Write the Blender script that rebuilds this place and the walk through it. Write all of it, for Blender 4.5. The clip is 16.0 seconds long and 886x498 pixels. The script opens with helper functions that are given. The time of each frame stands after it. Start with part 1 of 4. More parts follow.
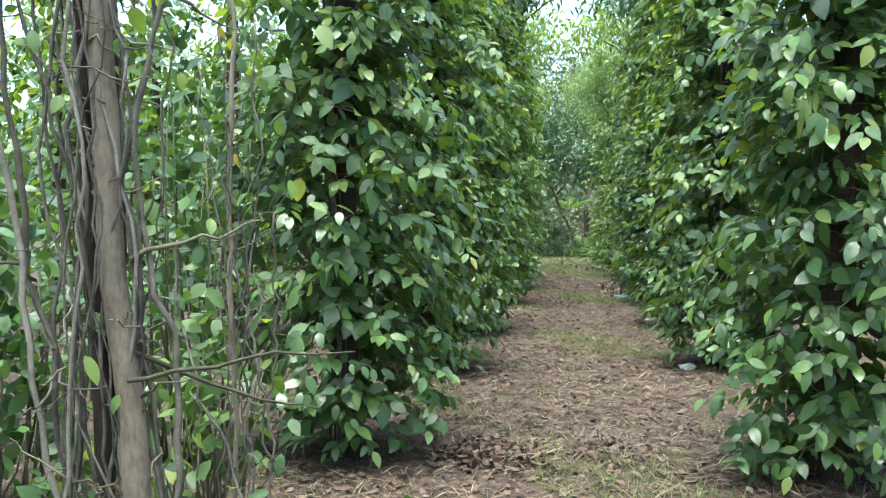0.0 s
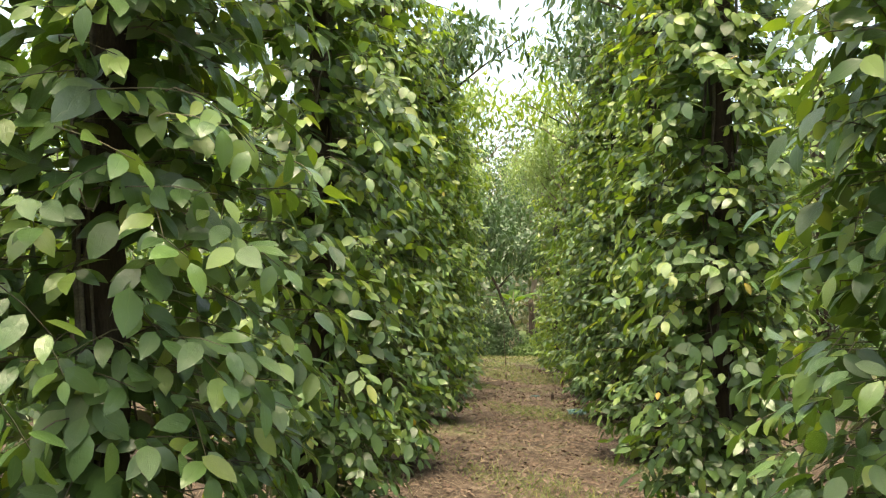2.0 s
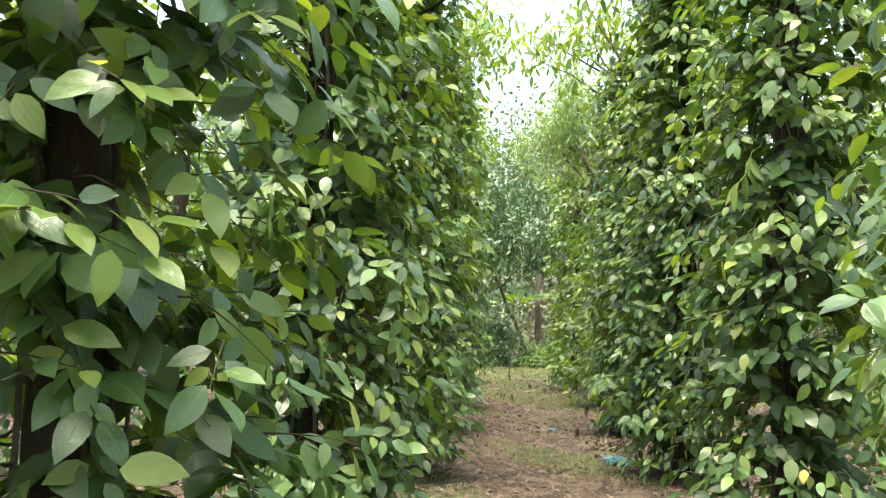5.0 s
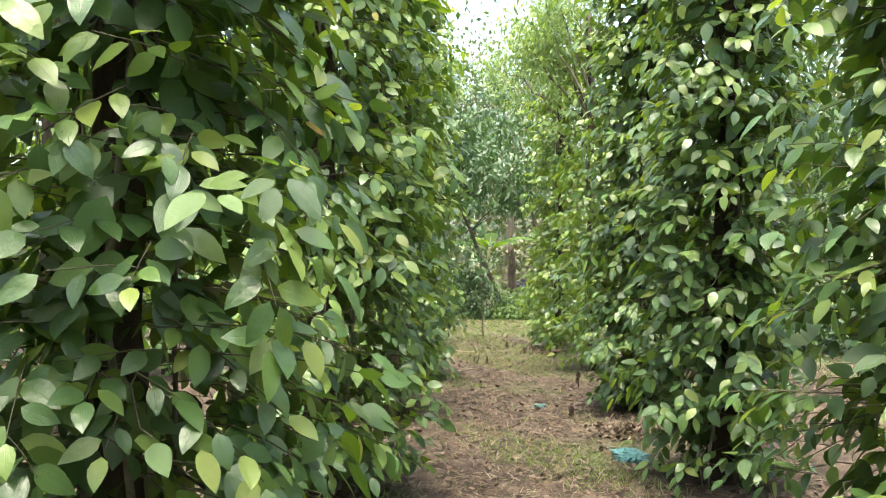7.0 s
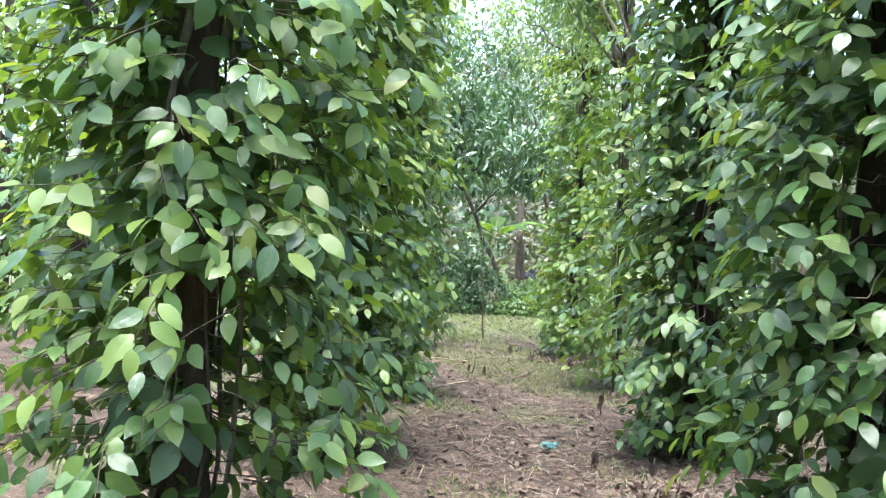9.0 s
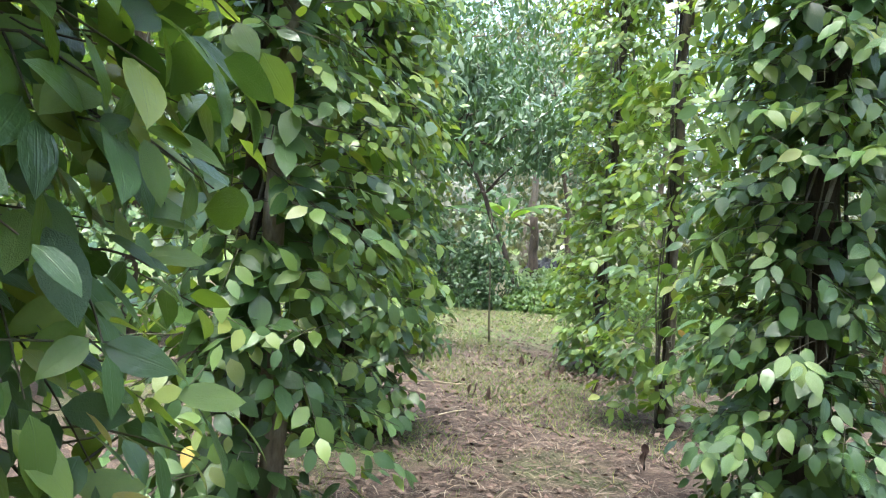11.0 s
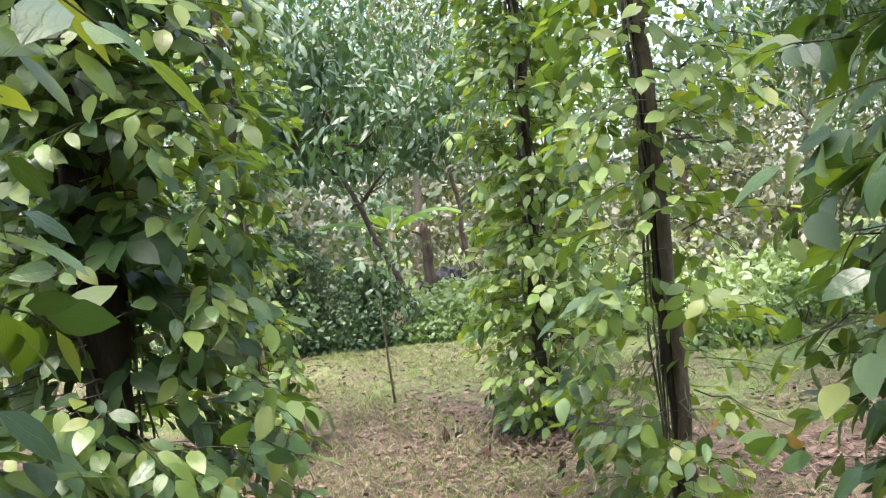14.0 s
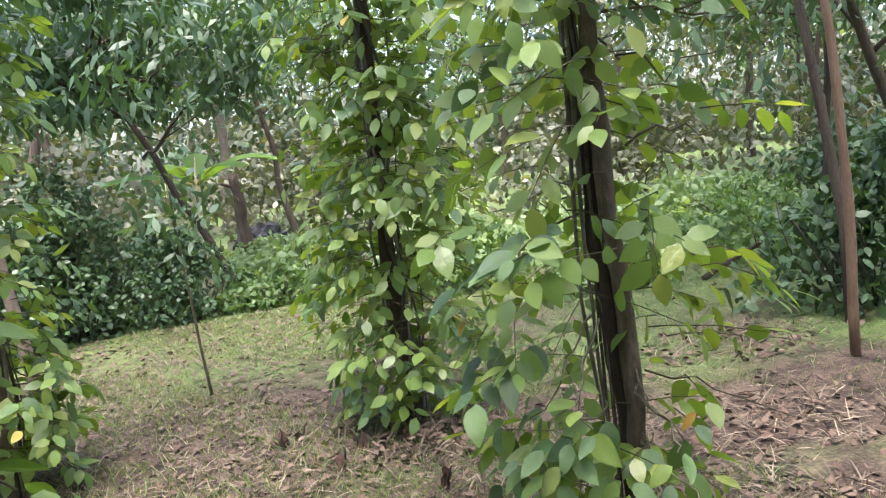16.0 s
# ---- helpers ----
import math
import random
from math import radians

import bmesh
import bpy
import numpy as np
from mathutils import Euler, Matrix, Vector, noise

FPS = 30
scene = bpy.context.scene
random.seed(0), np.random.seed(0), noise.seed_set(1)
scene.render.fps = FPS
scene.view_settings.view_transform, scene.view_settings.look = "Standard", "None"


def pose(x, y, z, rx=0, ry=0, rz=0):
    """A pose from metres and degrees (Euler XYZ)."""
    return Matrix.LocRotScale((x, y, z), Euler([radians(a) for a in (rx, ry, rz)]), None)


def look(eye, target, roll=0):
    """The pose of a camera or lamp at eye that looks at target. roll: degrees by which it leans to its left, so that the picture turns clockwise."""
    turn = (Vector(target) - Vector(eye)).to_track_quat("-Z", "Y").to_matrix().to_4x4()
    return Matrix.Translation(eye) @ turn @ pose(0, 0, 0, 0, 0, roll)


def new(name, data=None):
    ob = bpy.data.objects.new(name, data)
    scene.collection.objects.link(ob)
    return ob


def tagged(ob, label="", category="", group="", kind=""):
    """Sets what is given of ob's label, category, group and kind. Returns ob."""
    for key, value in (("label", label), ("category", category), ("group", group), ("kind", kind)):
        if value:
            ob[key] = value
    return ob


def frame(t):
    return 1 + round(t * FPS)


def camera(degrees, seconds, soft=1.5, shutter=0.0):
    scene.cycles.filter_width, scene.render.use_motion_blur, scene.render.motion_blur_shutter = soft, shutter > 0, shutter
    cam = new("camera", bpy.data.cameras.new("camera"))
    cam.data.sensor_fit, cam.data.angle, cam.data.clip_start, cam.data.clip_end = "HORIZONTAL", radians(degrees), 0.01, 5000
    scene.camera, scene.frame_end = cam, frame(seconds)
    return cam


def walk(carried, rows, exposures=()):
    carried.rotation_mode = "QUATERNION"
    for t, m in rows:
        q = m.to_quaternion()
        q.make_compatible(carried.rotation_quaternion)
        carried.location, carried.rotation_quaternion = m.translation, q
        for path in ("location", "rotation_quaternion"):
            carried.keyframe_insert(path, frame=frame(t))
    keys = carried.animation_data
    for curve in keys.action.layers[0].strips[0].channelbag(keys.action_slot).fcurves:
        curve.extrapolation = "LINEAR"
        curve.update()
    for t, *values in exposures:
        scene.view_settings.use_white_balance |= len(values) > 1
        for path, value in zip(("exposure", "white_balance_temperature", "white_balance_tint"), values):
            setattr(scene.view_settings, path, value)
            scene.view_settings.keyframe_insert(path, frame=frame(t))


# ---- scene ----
cam = camera(56.3, 16.0, 1.2)
METRES, EYE, TILT, LEAN, TURN = 16.0, 1.53, -2.9, 0.0, 9.3
ROWS = [
    (0.0, 0.0, 0.0, 0.0, 0.0, 0.0, 0.0),
    (0.5, 0.0037, 0.0378, 0.0022, -1.77, 1.32, -1.2),
    (1.0, 0.0151, 0.0724, 0.0057, -0.95, 2.29, -1.36),
    (1.5, 0.0201, 0.1028, 0.0094, -1.94, 5.88, -0.67),
    (2.0, 0.0217, 0.1387, 0.0119, -3.83, 6.27, -0.09),
    (2.5, 0.0279, 0.1777, 0.0117, -2.88, 3.6, -0.49),
    (3.0, 0.0312, 0.2115, 0.0145, -2.24, 3.96, -0.22),
    (5.5, 0.0427, 0.3848, 0.0225, -4.95, 6.48, -1.68),
    (6.0, 0.045, 0.4171, 0.0252, -6.26, 6.23, -0.9),
    (6.5, 0.0519, 0.4491, 0.029, -4.96, 3.88, -0.57),
    (7.0, 0.0574, 0.4829, 0.0292, -6.2, 2.51, -0.28),
    (7.5, 0.0675, 0.5173, 0.0282, -5.72, 1.69, -1.2),
    (8.0, 0.0733, 0.5532, 0.0271, -6.32, 2.21, -1.81),
    (10.5, 0.0996, 0.7085, 0.0379, -4.46, 0.33, -3.06),
    (11.0, 0.1033, 0.7376, 0.0394, -4.93, 0.2, -3.68),
    (11.5, 0.1106, 0.7651, 0.0422, -3.38, -0.74, -2.98),
    (12.0, 0.1149, 0.7926, 0.0418, -3.83, -0.93, -1.24),
    (12.5, 0.1174, 0.8193, 0.0409, -1.9, -1.46, 0.79),
    (13.0, 0.1224, 0.8477, 0.0459, -3.39, -1.08, 3.03),
    (13.5, 0.1246, 0.8742, 0.0489, -8.5, -0.04, 4.6),
    (14.0, 0.1298, 0.8953, 0.0527, -12.45, 0.52, 5.9),
    (14.5, 0.1302, 0.9133, 0.0524, -16.43, 0.96, 5.97),
    (15.0, 0.132, 0.9345, 0.0544, -22.99, -0.07, 6.86),
    (15.5, 0.1405, 0.9552, 0.0532, -25.94, -1.55, 8.45),
    (16.0, 0.1446, 0.981, 0.0504, -25.41, -4.36, 8.5),
]
EXPOSURES = [
    (0.0, 2.53, 5850, -5), (1.0, 2.63, 6200, -2), (1.5, 2.6, 7200, 0), (2.0, 2.48, 8300, 0), (2.5, 2.6, 6900, 2), (3.0, 2.81, 6000, 3),
    (5.3, 2.9, 7200, 0), (6.0, 2.77, 7600, 1), (6.5, 2.91, 7800, 2), (7.0, 2.98, 7000, 0), (7.5, 3.08, 6200, 4), (8.2, 3.13, 5850, 5),
    (10.3, 3.18, 5600, 6), (11.0, 3.04, 5900, 4), (12.0, 3.0, 6150, 7), (13.0, 3.03, 6200, 9), (14.5, 2.75, 6700, 13), (15.0, 2.63, 7100, 14), (15.5, 2.58, 6500, 11), (16.0, 2.70, 6150, 10),
]
SKY, SUN = 0.15, 0.95
walk(cam, [(t, pose(0, 0, EYE, TILT, LEAN, TURN) @ pose(METRES * x, METRES * y, METRES * z, 90 + pitch, roll, yaw)) for t, x, y, z, yaw, pitch, roll in ROWS], EXPOSURES)


# ---- world and sun ----
world = bpy.data.worlds.new("overcast_sky")
scene.world = world
world.use_nodes = True
wn = world.node_tree.nodes
wl = world.node_tree.links
sky = wn.new("ShaderNodeTexSky")
sky.sky_type = "NISHITA"
sky.sun_disc = False
sky.sun_elevation = radians(80)
sky.sun_rotation = radians(200)
sky.air_density = 1.0
sky.dust_density = 5.0
sky.ozone_density = 0.6
wn["Background"].inputs["Strength"].default_value = SKY
wl.new(sky.outputs[0], wn["Background"].inputs["Color"])

sun = new("sun", bpy.data.lights.new("sun", "SUN"))
sun.data.energy = SUN
sun.data.angle = radians(25)
sun.data.color = (1.0, 0.96, 0.9)
sun.matrix_world = look((-0.8, -2.2, 14.0), (0, 0, 0))


# ---- materials ----
def mat(name):
    m = bpy.data.materials.new(name)
    m.use_nodes = True
    nt = m.node_tree
    return m, nt, nt.nodes["Principled BSDF"], nt.nodes["Material Output"]


def node(nt, kind, **values):
    n = nt.nodes.new(kind)
    for key, value in values.items():
        n.inputs[key.replace("_", " ")].default_value = value
    return n


def ramp(nt, fac, stops):
    r = nt.nodes.new("ShaderNodeValToRGB")
    els = r.color_ramp.elements
    while len(els) < len(stops):
        els.new(0.5)
    for e, (p, c) in zip(els, stops):
        e.position, e.color = p, (*c, 1)
    nt.links.new(fac, r.inputs[0])
    return r.outputs[0]


def mathn(nt, op, a, b=0.0):
    n = nt.nodes.new("ShaderNodeMath")
    n.operation = op
    for i, v in enumerate((a, b)):
        if isinstance(v, (int, float)):
            n.inputs[i].default_value = v
        else:
            nt.links.new(v, n.inputs[i])
    return n.outputs[0]


def mix(nt, fac, a, b, blend="MIX"):
    n = nt.nodes.new("ShaderNodeMix")
    n.data_type, n.blend_type = "RGBA", blend
    for i, v in ((0, fac), (6, a), (7, b)):
        if isinstance(v, (int, float)):
            n.inputs[i].default_value = v
        elif isinstance(v, tuple):
            n.inputs[i].default_value = (*v, 1)
        else:
            nt.links.new(v, n.inputs[i])
    return n.outputs[2]


def tex(nt, scale, detail=4.0, rough=0.55):
    co = nt.nodes.new("ShaderNodeTexCoord")
    n = node(nt, "ShaderNodeTexNoise", Scale=scale, Detail=detail, Roughness=rough)
    nt.links.new(co.outputs["Object"], n.inputs["Vector"])
    return n.outputs["Fac"]


def bump(nt, bsdf, height, strength, distance):
    b = node(nt, "ShaderNodeBump", Strength=strength, Distance=distance)
    nt.links.new(height, b.inputs["Height"])
    nt.links.new(b.outputs[0], bsdf.inputs["Normal"])


def leaf_material(name, stops, rough=0.38, glow=0.3, veins=True, tint=(1.6, 1.6, 0.5)):
    """Leaf: colour by leaf, paler midrib and curved side veins, some light let through."""
    m, nt, p, out = mat(name)
    info = nt.nodes.new("ShaderNodeObjectInfo")
    geo = nt.nodes.new("ShaderNodeNewGeometry")
    r = mathn(nt, "FRACT", mathn(nt, "ADD", info.outputs["Random"], geo.outputs["Random Per Island"]))
    col = ramp(nt, r, stops)
    blotch = tex(nt, 9.0, 3.0)
    col = mix(nt, mathn(nt, "MULTIPLY", blotch, 0.3), col, (0.06, 0.1, 0.034))
    if veins:
        uv = nt.nodes.new("ShaderNodeUVMap")
        sep = nt.nodes.new("ShaderNodeSeparateXYZ")
        nt.links.new(uv.outputs[0], sep.inputs[0])
        u = mathn(nt, "ABSOLUTE", mathn(nt, "SUBTRACT", sep.outputs[0], 0.5))
        rib = mathn(nt, "SUBTRACT", 1.0, mathn(nt, "MULTIPLY", u, 26.0))
        rib = mathn(nt, "MAXIMUM", rib, 0.0)
        side = mathn(nt, "SINE", mathn(nt, "MULTIPLY", u, 19.0))
        side = mathn(nt, "POWER", mathn(nt, "ABSOLUTE", side), 24.0)
        vein = mathn(nt, "MINIMUM", mathn(nt, "ADD", rib, mathn(nt, "MULTIPLY", side, 0.3)), 1.0)
        col = mix(nt, mathn(nt, "MULTIPLY", vein, 0.11), col, (0.16, 0.22, 0.09))
        bump(nt, p, mathn(nt, "SUBTRACT", mathn(nt, "MULTIPLY", tex(nt, 45.0, 3.0), 2.0), mathn(nt, "MULTIPLY", vein, 0.35)), 0.45, 0.003)
    nt.links.new(col, p.inputs["Base Color"])
    p.inputs["Roughness"].default_value = rough
    p.inputs["Specular IOR Level"].default_value = 0.55
    tr = nt.nodes.new("ShaderNodeBsdfTranslucent")
    nt.links.new(mix(nt, 1.0, col, tint, "MULTIPLY"), tr.inputs["Color"])
    mx = nt.nodes.new("ShaderNodeMixShader")
    mx.inputs[0].default_value = glow
    nt.links.new(p.outputs[0], mx.inputs[1])
    nt.links.new(tr.outputs[0], mx.inputs[2])
    nt.links.new(mx.outputs[0], out.inputs["Surface"])
    return m


def rough_material(name, stops, scale=8.0, rough=0.85, relief=0.5, depth=0.01, stretch=None):
    m, nt, p, out = mat(name)
    co = nt.nodes.new("ShaderNodeTexCoord")
    mp = nt.nodes.new("ShaderNodeMapping")
    mp.inputs["Scale"].default_value = stretch or (1, 1, 1)
    nt.links.new(co.outputs["Object"], mp.inputs["Vector"])
    facs = []
    for s, d in ((scale, 5.0), (scale * 6, 4.0)):
        n = node(nt, "ShaderNodeTexNoise", Scale=s, Detail=d, Roughness=0.6)
        nt.links.new(mp.outputs[0], n.inputs["Vector"])
        facs.append(n.outputs["Fac"])
    info = nt.nodes.new("ShaderNodeObjectInfo")
    geo = nt.nodes.new("ShaderNodeNewGeometry")
    own = mathn(nt, "MULTIPLY", mathn(nt, "SUBTRACT", mathn(nt, "FRACT", mathn(nt, "ADD", info.outputs["Random"], geo.outputs["Random Per Island"])), 0.5), 0.35)
    f = mathn(nt, "ADD", mathn(nt, "ADD", mathn(nt, "MULTIPLY", facs[0], 0.6), mathn(nt, "MULTIPLY", facs[1], 0.4)), own)
    nt.links.new(ramp(nt, f, stops), p.inputs["Base Color"])
    p.inputs["Roughness"].default_value = rough
    p.inputs["Specular IOR Level"].default_value = 0.3
    bump(nt, p, mathn(nt, "ADD", facs[0], mathn(nt, "MULTIPLY", facs[1], 0.5)), relief, depth)
    return m


PEPPER = leaf_material("pepper_leaf", [(0.0, (0.038, 0.078, 0.027)), (0.3, (0.056, 0.11, 0.036)), (0.6, (0.078, 0.146, 0.044)),
                                       (0.85, (0.105, 0.182, 0.052)), (0.97, (0.135, 0.205, 0.056)), (1.0, (0.18, 0.225, 0.06))], 0.3, 0.28, tint=(1.9, 1.8, 0.45))
# young leaf colour, also used to put top light into older foliage
PEPPER_YOUNG_LIT = leaf_material("young_and_lit_pepper_leaf", [(0.0, (0.1, 0.17, 0.045)), (0.4, (0.155, 0.24, 0.055)), (0.8, (0.2, 0.28, 0.066)), (1.0, (0.25, 0.29, 0.072))], 0.36, 0.42, tint=(1.7, 1.6, 0.45))
PEPPER_YELLOW = leaf_material("yellow_pepper_leaf", [(0.0, (0.36, 0.3, 0.05)), (0.5, (0.45, 0.33, 0.06)), (1.0, (0.42, 0.2, 0.05))], 0.5, 0.3)
TREE_LEAF = leaf_material("dark_tree_leaf", [(0.0, (0.03, 0.062, 0.027)), (0.5, (0.045, 0.088, 0.036)), (1.0, (0.075, 0.13, 0.05))], 0.5, 0.25, False)
LIGHT_LEAF = leaf_material("pale_tree_leaf", [(0.0, (0.14, 0.2, 0.09)), (0.5, (0.19, 0.26, 0.12)), (1.0, (0.26, 0.33, 0.17))], 0.55, 0.42, False)
GREY_LEAF = leaf_material("grey_green_leaf", [(0.0, (0.07, 0.078, 0.046)), (0.5, (0.11, 0.112, 0.07)), (1.0, (0.18, 0.168, 0.11))], 0.5, 0.3, False)
BANANA_LEAF = leaf_material("banana_leaf", [(0.0, (0.16, 0.28, 0.06)), (1.0, (0.26, 0.4, 0.1))], 0.4, 0.45)
WEED_LEAF = leaf_material("weed_leaf", [(0.0, (0.06, 0.11, 0.032)), (0.5, (0.1, 0.17, 0.045)), (1.0, (0.17, 0.24, 0.07))], 0.5, 0.35, False)
GRASS = leaf_material("grass_blade", [(0.0, (0.07, 0.12, 0.035)), (0.5, (0.12, 0.18, 0.05)), (0.8, (0.2, 0.24, 0.08)), (1.0, (0.33, 0.29, 0.14))], 0.55, 0.3, False)
BARK = rough_material("grey_brown_bark", [(0.25, (0.055, 0.04, 0.03)), (0.5, (0.13, 0.095, 0.07)), (0.8, (0.24, 0.19, 0.15))], 7.0, 0.9, 0.8, 0.012, (3, 3, 0.6))
POLE = rough_material("smooth_brown_bark", [(0.3, (0.035, 0.028, 0.02)), (0.5, (0.1, 0.08, 0.057)), (0.7, (0.2, 0.165, 0.122))], 6.0, 0.85, 0.8, 0.01, (2, 2, 0.7))
DARK_BARK = rough_material("dark_brown_bark", [(0.25, (0.022, 0.016, 0.012)), (0.5, (0.05, 0.037, 0.027)), (0.8, (0.1, 0.075, 0.055))], 9.0, 0.92, 0.9, 0.015, (3, 3, 0.6))
STEM = rough_material("vine_stem", [(0.25, (0.035, 0.03, 0.024)), (0.5, (0.1, 0.088, 0.07)), (0.8, (0.23, 0.21, 0.17))], 20.0, 0.85, 0.5, 0.004)
TWIG = rough_material("thin_twig", [(0.25, (0.035, 0.03, 0.02)), (0.5, (0.08, 0.07, 0.045)), (0.8, (0.15, 0.14, 0.08))], 20.0, 0.85, 0.4, 0.003)
STRAW = rough_material("dry_straw", [(0.28, (0.035, 0.025, 0.018)), (0.42, (0.09, 0.066, 0.048)), (0.58, (0.15, 0.116, 0.084)), (0.74, (0.28, 0.23, 0.165))], 6.0, 0.8, 0.2, 0.003)
DEAD = rough_material("dead_leaf", [(0.25, (0.035, 0.023, 0.018)), (0.45, (0.09, 0.055, 0.04)), (0.62, (0.13, 0.09, 0.065)), (0.82, (0.23, 0.175, 0.13))], 12.0, 0.8, 0.3, 0.004)
POST_WOOD = rough_material("weathered_post_wood", [(0.25, (0.05, 0.031, 0.02)), (0.5, (0.11, 0.068, 0.044)), (0.8, (0.19, 0.125, 0.085))], 7.0, 0.85, 0.7, 0.008, (3, 3, 0.5))
STICK = rough_material("bleached_stick", [(0.2, (0.3, 0.24, 0.14)), (0.5, (0.45, 0.38, 0.24)), (0.8, (0.58, 0.5, 0.34))], 14.0, 0.75, 0.3, 0.003)


def soil_material():
    m, nt, p, out = mat("littered_soil")
    big = tex(nt, 0.55, 4.0)
    mid = tex(nt, 5.0, 6.0, 0.65)
    fine = tex(nt, 48.0, 6.0, 0.7)
    f = mathn(nt, "ADD", mathn(nt, "MULTIPLY", mid, 0.5), mathn(nt, "MULTIPLY", fine, 0.5))
    earth = ramp(nt, f, [(0.34, (0.018, 0.012, 0.009)), (0.46, (0.046, 0.032, 0.024)), (0.54, (0.085, 0.06, 0.045)), (0.66, (0.16, 0.119, 0.09))])
    green = ramp(nt, f, [(0.34, (0.028, 0.042, 0.014)), (0.5, (0.085, 0.118, 0.036)), (0.66, (0.17, 0.2, 0.075))])
    co = nt.nodes.new("ShaderNodeTexCoord")
    sep = nt.nodes.new("ShaderNodeSeparateXYZ")
    nt.links.new(co.outputs["Object"], sep.inputs[0])
    # grass takes over beyond the end of the rows
    far = mathn(nt, "MULTIPLY", mathn(nt, "SUBTRACT", mathn(nt, "ADD", sep.outputs[1], mathn(nt, "MULTIPLY", sep.outputs[0], 0.5)), 19.0), 0.05)
    far = mathn(nt, "MINIMUM", mathn(nt, "MAXIMUM", far, 0.0), 0.6)
    patch = mathn(nt, "MULTIPLY", mathn(nt, "SUBTRACT", mathn(nt, "ADD", big, far), 0.57), 5.0)
    patch = mathn(nt, "MINIMUM", mathn(nt, "MAXIMUM", patch, 0.0), 1.0)
    nt.links.new(mix(nt, patch, earth, green), p.inputs["Base Color"])
    p.inputs["Roughness"].default_value = 0.92
    p.inputs["Specular IOR Level"].default_value = 0.2
    bump(nt, p, mathn(nt, "ADD", mid, mathn(nt, "MULTIPLY", fine, 0.6)), 0.9, 0.03)
    return m


SOIL = soil_material()


def plain_material(name, colour, rough=0.5, shade=0.7):
    m, nt, p, out = mat(name)
    f = tex(nt, 14.0, 4.0)
    nt.links.new(mix(nt, f, tuple(c * shade for c in colour), colour), p.inputs["Base Color"])
    p.inputs["Roughness"].default_value = rough
    bump(nt, p, f, 0.3, 0.004)
    return m


BLUE_PLASTIC = plain_material("blue_plastic", (0.075, 0.2, 0.21), 0.32, 0.35)
WHITE_PLASTIC = plain_material("white_plastic", (0.7, 0.72, 0.7), 0.4)
ROOF_DARK = plain_material("dark_tarpaulin", (0.018, 0.018, 0.018), 0.9)


# ---- mesh helpers ----
def mesh_from(name, verts, faces, material, uvs=None, smooth=True):
    me = bpy.data.meshes.new(name)
    me.from_pydata([tuple(v) for v in verts] if not isinstance(verts, np.ndarray) else verts.tolist(), [], faces)
    if uvs is not None:
        layer = me.uv_layers.new(name="UVMap")
        idx = np.empty(len(me.loops), dtype=np.int32)
        me.loops.foreach_get("vertex_index", idx)
        layer.data.foreach_set("uv", np.asarray(uvs, dtype=np.float32)[idx].ravel())
    me.materials.append(material)
    if smooth:
        me.polygons.foreach_set("use_smooth", [True] * len(me.polygons))
    me.update()
    return me


def child(name, me, parent, label="", kind=""):
    ob = new(name, me)
    ob.parent = parent
    return tagged(ob, label, "", "", kind)


def leaf_template(n, across, width, fold, droop, tip=1.0):
    """An ovate pointed leaf of length 1 along +y, face +z: points, faces, uv."""
    v, uv, f = [(0, 0, 0)], [(0.5, 0)], []
    rows = []
    for i in range(1, n):
        s = i / n
        w = width * (math.sin(math.pi * s ** 0.88) ** 0.72) * (1 - 0.24 * s ** 3)
        row = []
        for j in range(across):
            a = 2 * j / (across - 1) - 1
            z = fold * abs(a) * w - droop * s * s + 0.012 * math.sin(9 * s + 5 * a)
            row.append(len(v))
            v.append((a * w, s, z))
            uv.append((0.5 + a * 0.5, s))
        rows.append(row)
    end = len(v)
    v.append((0, tip, -droop * 1.05))
    uv.append((0.5, 1))
    for j in range(across - 1):
        f.append((0, rows[0][j + 1], rows[0][j]))
        for a, b in zip(rows, rows[1:]):
            f.append((a[j], a[j + 1], b[j + 1], b[j]))
        f.append((rows[-1][j], rows[-1][j + 1], end))
    return np.array(v, dtype=float), f, np.array(uv)


def unit(a):
    return a / np.maximum(np.linalg.norm(a, axis=-1, keepdims=True), 1e-9)


def frames_for(way, face):
    """Axes x, y (tip), z (face) for each leaf."""
    y = unit(way)
    z = unit(face - (face * y).sum(-1, keepdims=True) * y)
    return np.stack([np.cross(y, z), y, z], axis=-1)


def scatter_mesh(name, template, places, axes, sizes, material):
    """One mesh of many leaves: template turned to axes and set at places."""
    tv, tf, tuv = template
    n, k = len(places), len(tv)
    if np.ndim(sizes) == 1:
        sizes = np.repeat(np.asarray(sizes)[:, None], 3, axis=1)
    pts = np.einsum("nij,nkj->nki", axes, tv[None] * sizes[:, None, :]) + places[:, None, :]
    faces = [tuple(c + i * k for c in fc) for i in range(n) for fc in tf]
    return mesh_from(name, pts.reshape(-1, 3), faces, material, np.tile(tuv, (n, 1)))


